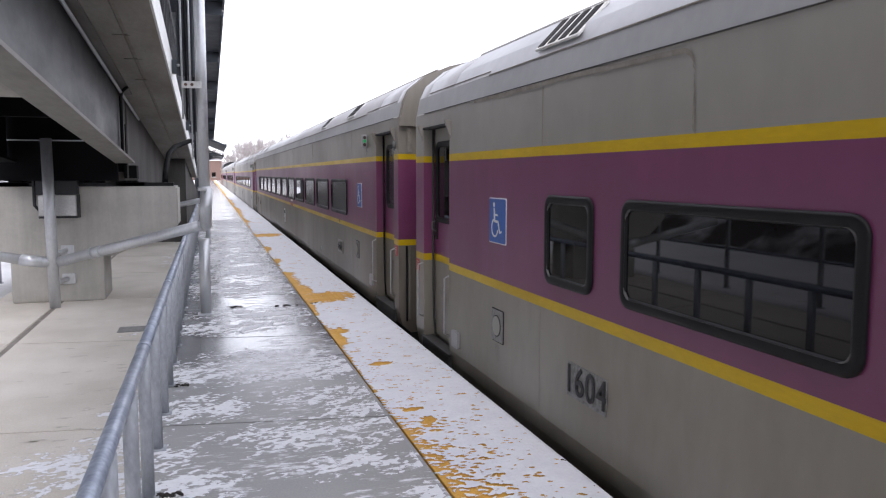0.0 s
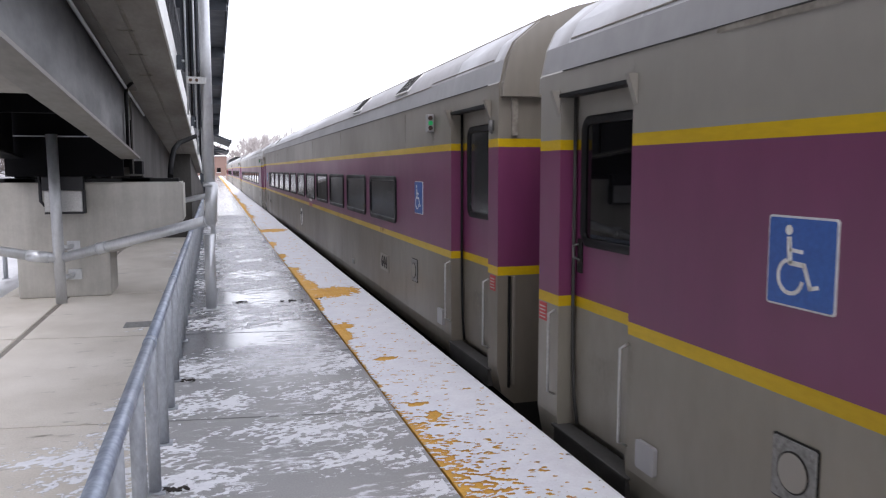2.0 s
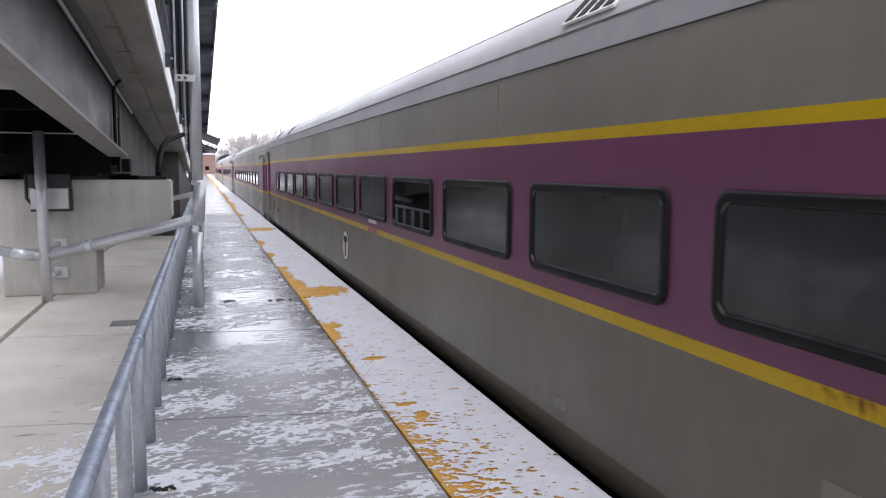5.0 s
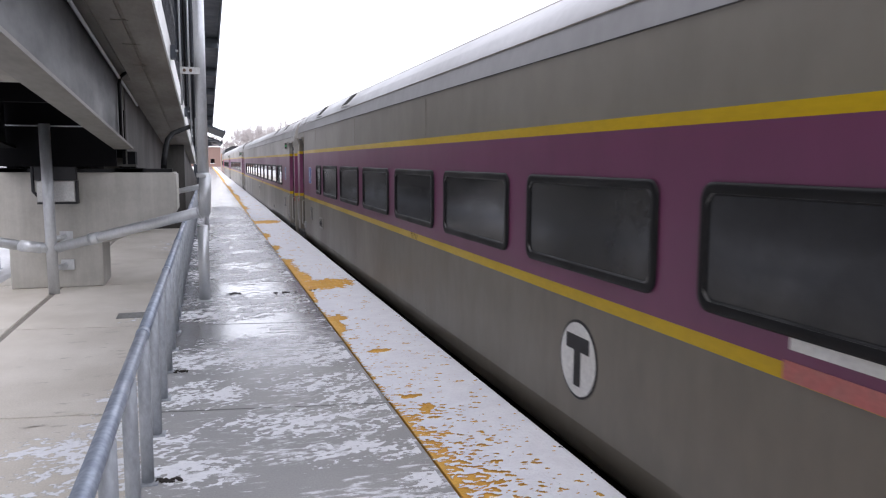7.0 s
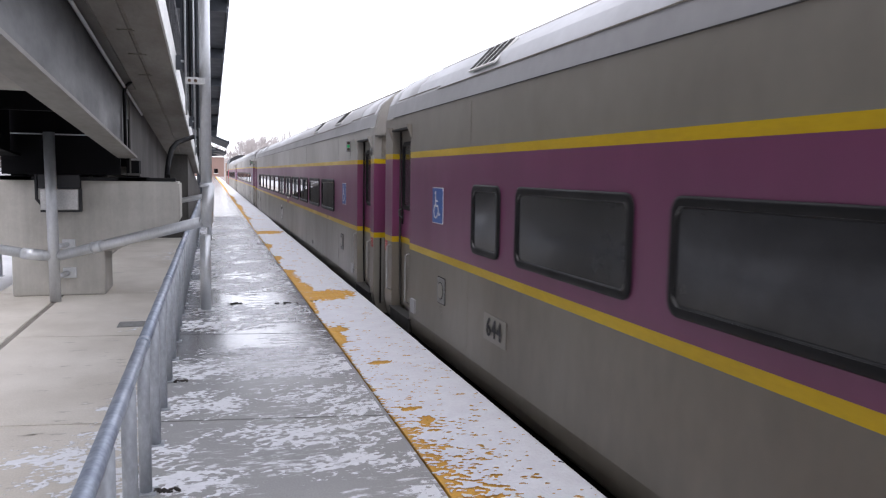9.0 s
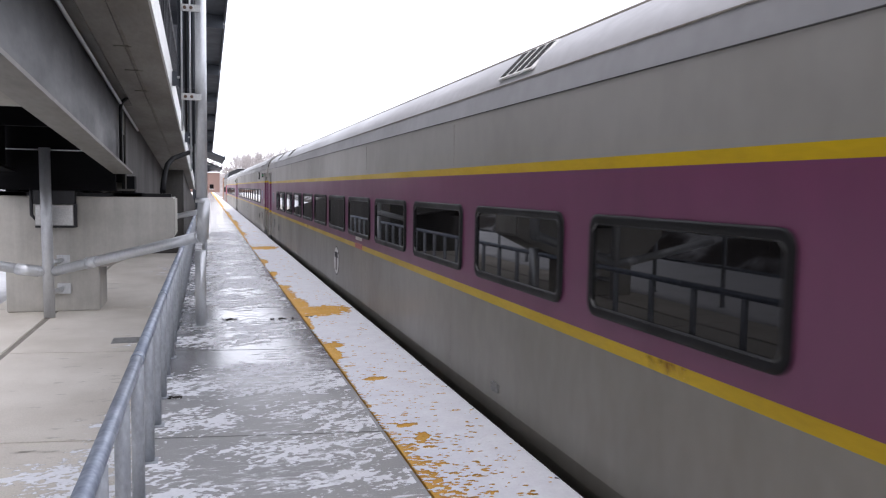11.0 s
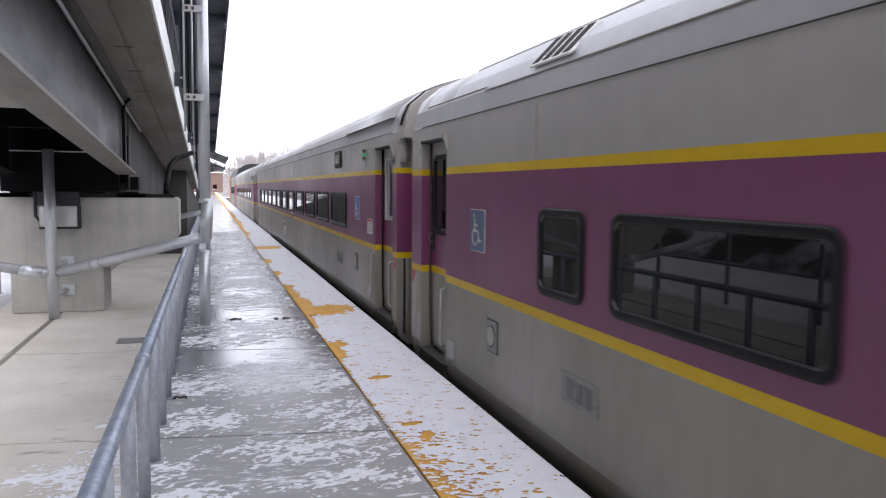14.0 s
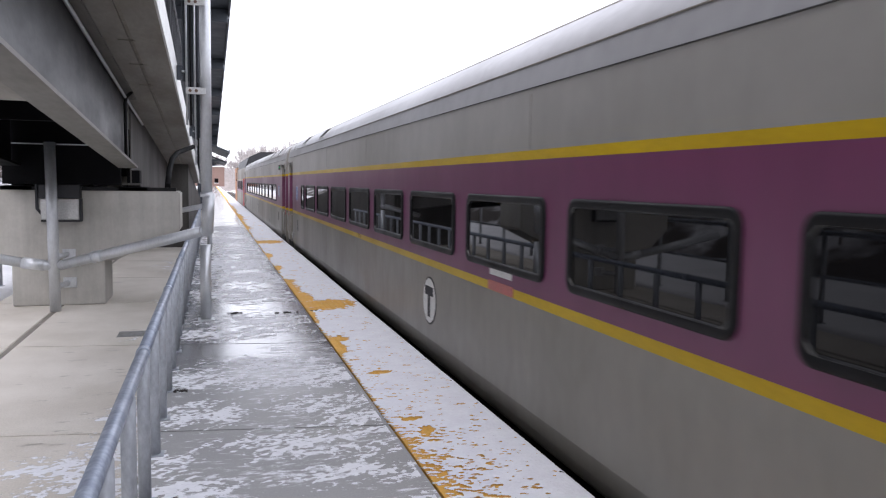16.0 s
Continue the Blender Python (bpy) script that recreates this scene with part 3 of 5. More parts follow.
def snow_cover(y0, y1, step, name):
    """Crusted snow on the warning strip, worn through in flecks and swept bare on two panels."""
    nx, ny = int((EDGE_X + 0.02 - STRIP_X) / step) + 1, int((y1 - y0) / step)
    verts, index, faces = [], {}, []

    def thick(x, y):
        u = (x - STRIP_X) / (EDGE_X - STRIP_X)
        big = noise.noise((x * 2.2, y * 0.9, 3.3))
        fleck = noise.noise((x * 17 + 3, y * 34 + x * 9, 1.7)) + 0.75 * noise.noise((x * 38, y * 70, 7.1))
        rag = noise.noise((y * 2.3, 0.4, 9.1)) * 0.5 + noise.noise((y * 11, 4.4, 2)) * 0.35
        near = max(0.0, min(1.0, (4.9 - y) / 1.5))
        worn = 0.545 - 0.12 * max(0, 1 - u * 2) - near * (max(0.0, 0.72 - u) * 0.85 + 0.07) + 0.20 * big + 0.14 * noise.noise((x * 5, y * 6, 8.8))
        worn += 0.16 * max(0.0, u - 0.75) * 4 + (0.06 if y > 7 else 0)
        t = 0.5 if fleck < worn else 0.5 - (fleck - worn) * 4
        t -= max(0, 0.045 + 0.10 * rag + 0.05 * noise.noise((y * 40, u * 9, 1)) - u) * 8
        for c, half, uc, ru in ((9.1, 0.42, 0.38, 0.62), (8.7, 0.9, 0.0, 0.10), (10.6, 0.9, 0.02, 0.17), (9.75, 0.5, 0.08, 0.22), (18.9, 0.55, 0.4, 0.6), (11.4, 0.25, 0.06, 0.16), (7.05, 0.16, 0.08, 0.2), (6.7, 0.3, 0.03, 0.12),
                                (5.72, 0.07, 0.30, 0.15), (4.28, 0.08, 0.26, 0.08), (4.52, 0.04, 0.2, 0.12), (13.2, 0.4, 0.04, 0.14), (15.5, 0.5, 0.04, 0.14)):
            if abs(y - c) < half * 1.6:
                d = ((y - c - 0.2 * (u - uc)) / half) ** 2 + ((u - uc) / ru) ** 2 + 0.8 * noise.noise((x * 14, y * 16, 5)) + 0.6 * noise.noise((x * 36, y * 50, 5))
                if d < 1:
                    t -= 1.8 * (1 - d)
        if y > 21:
            bare = 0.30 + 0.22 * noise.noise((x * 1.5, y * 0.35, 6)) + 0.10 * noise.noise((x * 9, y * 3, 6)) + 0.25 * min(1.0, max(0.0, (y - 70) / 40))
            t -= max(0.0, bare + 0.12 - u) * 1.35 * min(1.0, (y - 21) / 4)
            t += 0.38 * noise.noise((x * 22, y * 4.5, 3.3)) * max(0.0, 0.9 - u)
        return t - 0.08

    depths = []

    def vert(i, j):
        if (i, j) not in index:
            x, y = STRIP_X - 0.015 + i * step, y0 + j * step
            d = thick(x, y)
            t = max(0.0, min(1.0, d * 2.2))
            z = 0.0098 + 0.004 * t ** 0.6 + 0.0012 * noise.noise((x * 14, y * 14, 0))
            if x > EDGE_X - 0.02:
                z -= (x - EDGE_X + 0.02) * 0.5
            index[i, j] = len(verts)
            verts.append((x, y, z))
            depths.append(d)
        return index[i, j]

    for j in range(ny):
        for i in range(nx):
            q = (vert(i, j), vert(i + 1, j), vert(i + 1, j + 1), vert(i, j + 1))
            if max(depths[k] for k in q) > -0.2:
                faces.append(q)
    depth_layer(name, verts, faces, depths, M["crust"], "crusted snow on the yellow edge strip, worn through in flecks")


snow_cover(-3.9, 2.4, 0.04, "snow_cover")
snow_cover(2.4, 6.4, 0.008, "snow_cover")
snow_cover(6.4, 12.0, 0.018, "snow_cover")
snow_cover(12.0, 24.0, 0.035, "snow_cover")
snow_cover(24.0, 57.0, 0.10, "snow_cover")
snow_cover(57.0, 196.0, 0.23, "snow_cover")


def deck_snow():
    """Wind-drawn remains of powder snow on the slabs, thickest by the posts and the edge."""
    drifts = ((0.89, 4.72, 0.22, 0.22), (0.93, 4.25, 0.16, 0.3), (0.72, 3.75, 0.3, 0.12), (0.86, 5.72, 0.26, 0.22), (0.54, 4.3, 0.28, 0.2), (0.3, 4.35, 0.2, 0.12),
              (-0.12, 5.85, 0.28, 0.24), (-0.12, 4.98, 0.26, 0.2), (-0.27, 4.12, 0.14, 0.14), (-0.2, 3.72, 0.2, 0.16), (0.72, 5.05, 0.3, 0.16), (0.40, 6.3, 0.35, 0.16),
              (0.45, 5.6, 0.3, 0.1), (0.95, 3.3, 0.1, 0.12), (0.1, 7.6, 0.5, 0.2), (0.5, 8.2, 0.4, 0.25), (0.4, 10.2, 0.55, 0.5), (0.5, 12.0, 0.5, 0.6), (0.2, 14.0, 0.6, 0.8),
              (0.6, 16.5, 0.5, 0.9), (-0.62, 3.2, 0.26, 0.3), (-0.55, 3.85, 0.2, 0.25), (-0.5, 4.45, 0.16, 0.2), (-0.48, 5.1, 0.12, 0.2), (0.3, 19.5, 0.6, 1.0), (0.6, 24.0, 0.5, 2.0),
              (-0.85, 3.35, 0.28, 0.22), (-0.62, 2.75, 0.25, 0.22), (-0.75, 4.2, 0.18, 0.14))
    verts, index, faces = [], {}, []

    def thick(x, y):
        m = 0.0
        for cx, cy, rx, ry in drifts:
            d = ((x - cx) / (rx * 1.25)) ** 2 + ((y - cy) / (ry * 1.25)) ** 2
            if d < 4:
                m = max(m, 1 - d * 0.3 + (0.10 if cy > 7 else 0.0))
        if m <= 0:
            return -1.0
        f = 0.45 * noise.noise((x * 5, y * 10 - x * 4, 0.3)) + 0.6 * noise.noise((x * 17, y * 30 - x * 8, 2.2)) + 0.55 * noise.noise((x * 36, y * 58 + x * 10, 4.1))
        return 1.35 * f + 1.0 * m - 0.82

    depths = []
    for y0, y1, step in ((2.4, 7.4, 0.011), (7.4, 13.0, 0.03), (13.0, 26.0, 0.07)):
        nx, ny = int((STRIP_X - 0.02 + 1.2) / step), int((y1 - y0) / step)
        for j in range(ny):
            for i in range(nx):
                q = []
                for di, dj in ((0, 0), (1, 0), (1, 1), (0, 1)):
                    k = (step, i + di, j + dj)
                    if k not in index:
                        x, y = -1.2 + (i + di) * step, y0 + (j + dj) * step
                        d = thick(x, y)
                        index[k] = len(verts)
                        depths.append(d)
                        verts.append((x, y, 0.0014 + 0.002 * min(1.0, max(0, d)) ** 0.5))
                    q.append(index[k])
                if max(depths[k] for k in q) > -0.5:
                    faces.append(q)
    depth_layer("powder_snow", verts, faces, depths, M["powder"], "thin wind-drawn streaks of snow on the concrete")


deck_snow()


def debris(x, y, s, seed):
    rnd = random.Random(seed)
    bm = B()
    for _ in range(14):
        px, py = x + rnd.gauss(0, s), y + rnd.gauss(0, s * 0.4)
        m = pose(px, py, 0.006, 0, 0, rnd.uniform(0, 180)) @ Matrix.Diagonal((rnd.uniform(0.8, 2.2), rnd.uniform(0.5, 1.0), 0.45, 1))
        bmesh.ops.create_icosphere(bm, subdivisions=1, radius=rnd.uniform(0.008, 0.019), matrix=m)
    tagged(part("leaf_litter", bm, M["debris"]), "small dark clump of wet leaves on the platform", "litter")


debris(0.80, 8.68, 0.06, 3)
debris(0.22, 8.75, 0.06, 4)
debris(1.12, 8.72, 0.025, 5)
debris(-0.22, 3.62, 0.025, 6)
debris(-0.21, 5.55, 0.025, 7)

def damp_spots():
    """Small melted spots on the sheltered slabs, drawn out across the platform."""
    rnd = random.Random(21)
    bm = B()
    for i in range(125):
        if i < 85:
            x, y, s = -0.42 - abs(rnd.gauss(0, 0.42)), rnd.uniform(2.6, 6.6), rnd.uniform(0.008, 0.032)
        else:
            x, y, s = rnd.uniform(-3.6, -0.5), rnd.uniform(3.5, 9.3), rnd.uniform(0.015, 0.06)
        pts = []
        for k in range(11):
            a = k * 0.5712
            q = s * rnd.uniform(0.35, 1.35)
            pts.append(bm.verts.new((x + q * 1.5 * math.cos(a), y + q * 0.62 * math.sin(a), 0.0022)))
        bm.faces.new(pts)
    tagged(part("damp_spots", bm, M["damp_spot"]), "small brown damp spots on the dry concrete", "stain", kind="stuff")


damp_spots()
bm = B()
box(bm, -0.86, -0.62, 7.62, 7.88, 0.0, 0.006, 0.002)
tagged(part("drain_cover", bm, M["plate"]), "small square metal drain cover set in concrete", "drain cover")


def bank():
    """A leaf-strewn slope under the wood, with snow lying in patches."""
    bm = B()
    rows = []
    # past y = 48 the slope is an unseen addition that darkens far window reflections
    for y in [-40 + 2.5 * i for i in range(96)]:
        rows.append([bm.verts.new((x + 0.5 * noise.noise((y * 0.3, x, 0)), y, z + 0.25 * noise.noise((x * 0.4, y * 0.4, 8)))) for x, z in
                     ((-6.2, -0.35), (-7.0, 0.25), (-8.5, 0.9), (-11, 1.7), (-15, 2.6), (-22, 3.6), (-34, 4.2), (-50, 0.2))])
    for a, b in zip(rows, rows[1:]):
        for i in range(len(a) - 1):
            bm.faces.new((a[i], a[i + 1], b[i + 1], b[i])).smooth = True
    tagged(part("bank", bm, M["litter"]), "leaf-strewn wooded bank with patches of snow", "bank", kind="structure")


bank()

# ---- low railing along the platform ----
def railing(x, ys, top, name_label, r=0.028, rail_r=0.0275, mid=False):
    rl = thing("railing", name_label, "railing", loc=(x, ys[0], 0))
    y0 = ys[0]
    bm_post = B()
    rod(bm_post, (0, 0, 0.008), (0, 0, top - 0.02), r, sides=14)
    box(bm_post, -0.045, 0.045, -0.045, 0.045, 0.0, 0.010, 0.002)
    me = as_mesh("post", bm_post, M["galvpost"])
    for y in ys:
        part("post", me, None, rl, loc=(0, y - y0, 0))
    seg = 2.1
    y = ys[0] - 0.94
    while y < ys[-1] + 0.2:
        bm = B()
        ye = min(y + seg, ys[-1] + 0.25)
        rod(bm, (0, y - y0, top), (0, ye - y0 - 0.004, top), rail_r, sides=16)
        rod(bm, (0, y - y0 - 0.012, top), (0, y - y0 + 0.05, top), rail_r + 0.003, sides=16)
        part("top_rail", bm, M["galvrail"], rl)
        y += seg
    if mid:
        bm = B()
        rod(bm, (0, -0.4, top * 0.52), (0, ys[-1] - y0 + 0.2, top * 0.52), 0.02)
        part("mid_rail", bm, M["galvrail"], rl)
    return rl


railing(-0.302, [0.37 + 0.65 * i for i in range(34)], 0.69, "low galvanised tubular railing with round posts")
railing(-2.75, [-6 + 1.6 * i for i in range(24)], 1.0, "dark tubular guard railing beside the snow", 0.03, 0.03, True)


# ---- ramp over the platform ----
SLOPE = -0.069


def ramp_z(y):
    return SLOPE * (y - 9.45)


def sloped(bm, x0, x1, z0, z1, y0, y1):
    vs = []
    for y in (y0, y1):
        d = ramp_z(y)
        vs.append([bm.verts.new((x, y, z + d)) for x, z in ((x0, z0), (x1, z0), (x1, z1), (x0, z1))])
    a, b = vs
    for i in range(4):
        bm.faces.new((a[i], a[(i + 1) % 4], b[(i + 1) % 4], b[i]))
    bm.faces.new(a[::-1])
    bm.faces.new(b)


def ramp():
    rp = thing("overhead_ramp", "covered concrete access ramp on painted steel girders", "ramp", kind="structure")
    # extended unseen behind the camera, to keep sky light off the near coaches
    ya, yb = -14.0, 24.0
    bm = B()
    sloped(bm, -2.35, -0.62, 2.387, 2.61, ya, yb)
    sloped(bm, -0.585, -0.352, 2.383, 2.61, ya, yb)
    sloped(bm, -0.62, -0.585, 2.405, 2.61, ya, yb)
    part("deck_slab", bm, M["slab"], rp)
    bm = B()
    sloped(bm, -0.472, -0.354, 2.612, 2.65, ya, yb)
    sloped(bm, -0.352, -0.335, 2.376, 2.65, ya, yb)
    part("edge_fascia", bm, M["white"], rp, "pale metal edge strip")
    # webs and the inner girder have shade painted in; the outer flange stays grey
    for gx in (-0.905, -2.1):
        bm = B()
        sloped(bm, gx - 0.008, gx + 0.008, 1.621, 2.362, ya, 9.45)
        part("girder_web", bm, M["web"], rp, "steel girder web, darkened for shade below the deck")
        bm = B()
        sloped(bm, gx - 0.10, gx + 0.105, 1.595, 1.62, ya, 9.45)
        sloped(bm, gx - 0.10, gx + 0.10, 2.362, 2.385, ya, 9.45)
        part("girder_flange", bm, M["steel"] if gx > -1 else M["pitch"], rp, "grey painted steel girder" if gx > -1 else "inner steel flange, blackened for shade")
        # second span: the outer girder takes the shade-darkened concrete colour
        bm = B()
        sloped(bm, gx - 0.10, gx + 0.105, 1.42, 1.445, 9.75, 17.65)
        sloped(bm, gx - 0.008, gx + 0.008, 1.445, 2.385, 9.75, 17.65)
        part("girder", bm, M["darkened"] if gx > -1 else M["web"], rp, "grey painted steel girder" if gx > -1 else "inner steel girder, darkened for shade")
        for y in (12.5, 15.0) if gx < -1 else ():
            bm = B()
            d = ramp_z(y)
            box(bm, gx + 0.01, gx + 0.075, y - 0.008, y + 0.008, 1.45 + d, 2.38 + d)
            part("stiffener", bm, M["web"], rp)
    # beams and pan in near-black, painting the shade between the girders
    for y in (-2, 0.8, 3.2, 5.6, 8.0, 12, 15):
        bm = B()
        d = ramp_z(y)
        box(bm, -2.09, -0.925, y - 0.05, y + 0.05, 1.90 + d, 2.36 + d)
        part("cross_beam", bm, M["pitch"], rp, "cross beam in painted shade black")
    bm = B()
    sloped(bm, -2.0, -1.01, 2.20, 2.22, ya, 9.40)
    part("soffit_pan", bm, M["pitch"], rp, "black pan painted as shade between the girders")
    # conduit under the overhang, and its hangers
    bm = B()
    for y in (-4.0, 0.5, 3.1, 5.2, 6.7, 7.6, 8.6):
        d = ramp_z(y)
        box(bm, -0.70, -0.58 + 0.02 * (y % 2), y - 0.004, y + 0.004, 2.380 + d, 2.390 + d)
    part("formwork_seam", bm, M["stain"], rp)
    bm = B()
    sloped(bm, -0.618, -0.587, 2.398, 2.404, ya, 15.9)
    part("stain_line", bm, M["stain"], rp, "brown stain along the soffit")
    bm = B()
    rod(bm, (-0.865, -3.9, 2.30 + ramp_z(-3.9)), (-0.865, 11, 2.30 + ramp_z(11)), 0.014)
    part("conduit", bm, M["galv"], rp)
    bm = B()
    tube(bm, [(-0.87, 8.9, 1.66), (-0.87, 8.9, 2.28), (-0.855, 8.9, 2.345), (-0.80, 8.92, 2.40)], 0.018)
    part("drain_hose", bm, M["rubber"], rp)
    bm = B()
    pts = [(-0.27, 13.38, 2.02), (-0.388, 12.9, 1.949), (-0.481, 12.2, 1.872), (-0.523, 11.5, 1.762), (-0.534, 11.0, 1.613), (-0.532, 10.6, 1.499), (-0.524, 10.25, 1.385)]
    tube(bm, pts, 0.036)
    part("cable", bm, M["pitch"], rp, "hanging black cable")
    # block added at the ramp foot, dark so far windows reflect little light
    bm = B()
    vs = [bm.verts.new(c) for c in ((-2.35, 17.7, -0.02), (-0.48, 17.7, -0.02), (-0.48, 45.0, -0.02), (-2.35, 45.0, -0.02),
                                    (-2.35, 17.7, 2.38 + ramp_z(17.7)), (-0.48, 17.7, 2.38 + ramp_z(17.7)), (-0.48, 45.0, 0.1), (-2.35, 45.0, 0.1))]
    for f in ((3, 2, 1, 0), (4, 5, 6, 7), (0, 1, 5, 4), (1, 2, 6, 5), (2, 3, 7, 6), (3, 0, 4, 7)):
        bm.faces.new([vs[i] for i in f])
    part("ramp_foot_block", bm, M["darkened"], rp, "added solid block at the ramp foot, darkened for shade")
    # black sheet closing the recess, in place of the shade there
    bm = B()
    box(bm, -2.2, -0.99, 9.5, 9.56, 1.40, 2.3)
    part("end_panel", bm, M["pitch"], rp, "black panel painted as shade at the girder ends")
    bm = B()
    sloped(bm, -2.0, -1.008, 1.597, 1.615, ya, 4.95)
    part("bottom_plate", bm, M["slab"], rp, "pale closing plate between the girders")
    bm = B()
    rod(bm, (-2.2, 9.47, 1.845), (-1.0, 9.47, 1.845), 0.008, sides=6)
    part("conduit", bm, M["galv"], rp)
    # railing pickets above the deck edge
    for i in range(56):
        y = -2 + i * 0.36
        bm = B()
        d = ramp_z(y)
        rod(bm, (-0.42, y, 2.652 + d), (-0.42, y, 3.62 + d), 0.012, sides=6)
        part("picket", bm, M["black"], rp)
    bm = B()
    rod(bm, (-0.42, -3, 3.63 + ramp_z(-3)), (-0.42, 19, 3.63 + ramp_z(19)), 0.022)
    rod(bm, (-0.42, -3, 2.80 + ramp_z(-3)), (-0.42, 19, 2.80 + ramp_z(19)), 0.018)
    part("hand_rail", bm, M["black"], rp)
    return rp


ramp()


def canopy():
    cp = thing("ramp_canopy", "dark steel canopy roof stepping down above the ramp", "canopy", kind="structure")

    def cz(y):
        return 4.70 - 0.0305 * y

    # the bays behind the camera are added out of view to dim the train
    ys = [-14, -8.5, -3, 2.0, 6.0, 10.2, 13.9, 18.6, 23.2, 28.0, 33.5, 39.0, 45.0]
    for a, b in zip(ys, ys[1:]):
        bm = B()
        za, zb = cz(a), cz(b)
        vs = [bm.verts.new(c) for c in ((-2.5, a, za + 0.1), (0.30, a, za + 0.1), (0.30, b, zb + 0.1), (-2.5, b, zb + 0.1),
                                        (-2.5, a, za + 0.16), (0.30, a, za + 0.16), (0.30, b, zb + 0.16), (-2.5, b, zb + 0.16))]
        for f in ((3, 2, 1, 0), (4, 5, 6, 7), (0, 1, 5, 4), (1, 2, 6, 5), (2, 3, 7, 6), (3, 0, 4, 7)):
            bm.faces.new([vs[i] for i in f])
        part("roof_panel", bm, M["canopy"], cp)
        bm = B()
        vs = [bm.verts.new((x, y, z)) for x in (0.305, 0.335) for y, z in ((a, za), (b - 0.02, zb), (b - 0.02, zb + 0.22), (a, za + 0.22))]
        for f in ((0, 1, 2, 3), (7, 6, 5, 4), (0, 4, 5, 1), (1, 5, 6, 2), (2, 6, 7, 3), (3, 7, 4, 0)):
            bm.faces.new([vs[i] for i in f])
        part("gutter", bm, M["canopy"], cp)
        bm = B()
        box(bm, -2.4, 0.30, b - 0.07, b + 0.07, zb - 0.12, zb + 0.1, 0.01)
        part("rafter", bm, M["canopy"], cp)
        bm = B()
        box(bm, 0.08, 0.33, b - 0.02, b + 0.0, zb - 0.05, zb - 0.03)
        part("bracket", bm, M["alu"], cp)
    for y in (8.62, 13.4, 18.2):
        bm = B()
        z0, z1 = 2.44 + ramp_z(y), cz(y) + 0.05
        box(bm, -0.334, -0.281, y - 0.05, y + 0.05, z0 + 0.02, z0 + 0.16)
        box(bm, -0.280, -0.270, y - 0.06, y + 0.06, z0, z1)
        box(bm, -0.125, -0.115, y - 0.06, y + 0.06, z0, z1)
        box(bm, -0.270, -0.125, y - 0.004, y + 0.004, z0, z1)
        part("column", bm, M["canopy"], cp, "dark steel column bolted to the ramp edge")
        for cx in (-0.235, -0.195, -0.155):
            bm = B()
            rod(bm, (cx, y - 0.085, z0 - 0.5 + 0.2 * abs(cx)), (cx, y - 0.085, z1), 0.011, sides=8)
            part("conduit", bm, M["galv"] if cx != -0.195 else M["rubber"], cp)
        for dz in (-0.06, 0.04):
            bm = B()
            rod(bm, (-0.283, y + dz, z0 + 0.1), (-0.255, y + dz, z0 + 0.1), 0.014, sides=6)
            part("bolt", bm, M["galv"], cp)
    return cp


canopy()


def pier(y):
    pr = thing("bridge_pier", "hammerhead concrete pier carrying the ramp girders", "pier", kind="structure", loc=(-1.7, y, 0))
    bm = B()
    box(bm, -0.48, 0.50, 0.04, 0.74, 0, 0.6, 0.02)
    part("pedestal", bm, M["pier"], pr, "stained concrete pedestal")
    bm = B()
    prof = [(-0.95, 1.33), (1.34, 1.33), (1.34, 0.86), (0.62, 0.52), (-0.62, 0.52), (-0.95, 0.86)]
    a = [bm.verts.new((x, 0.0, z)) for x, z in prof]
    b = [bm.verts.new((x, 0.80, z)) for x, z in prof]
    for i in range(6):
        bm.faces.new((a[i], a[(i + 1) % 6], b[(i + 1) % 6], b[i]))
    bm.faces.new(a[::-1])
    bm.faces.new(b)
    bmesh.ops.bevel(bm, geom=list(bm.edges), offset=0.02, segments=2, affect="EDGES")
    part("pier_cap", bm, M["pier"], pr, "smooth pale concrete cap")
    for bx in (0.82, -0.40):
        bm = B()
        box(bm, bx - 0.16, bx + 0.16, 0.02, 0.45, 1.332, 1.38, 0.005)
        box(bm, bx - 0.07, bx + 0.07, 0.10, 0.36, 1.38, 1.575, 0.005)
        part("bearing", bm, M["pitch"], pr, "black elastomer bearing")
    bm = B()
    box(bm, -0.9, 1.30, 0.02, 0.10, 1.332, 1.375, 0.004)
    part("cover_strip", bm, M["rubber"], pr)
    return pr


pier(9.66)


def junction_box():
    jb = thing("junction_box", "grey electrical box with dark hood on the pier", "junction box", loc=(-1.64, 9.655, 1.12))
    bm = B()
    box(bm, -0.20, 0.20, -0.10, 0.0, -0.12, 0.12, 0.01)
    part("lower_door", bm, M["alu"], jb)
    bm = B()
    box(bm, -0.215, 0.215, -0.11, 0.0, 0.122, 0.28, 0.008)
    box(bm, 0.202, 0.222, -0.115, 0.0, -0.14, 0.12)
    box(bm, -0.2, 0.2, -0.09, 0.0, -0.145, -0.122)
    part("hood", bm, M["black"], jb)
    bm = B()
    tube(bm, [(-0.19, -0.06, -0.06), (-0.24, -0.06, 0.0), (-0.24, -0.06, 0.7)], 0.018)
    part("conduit", bm, M["black"], jb)


junction_box()


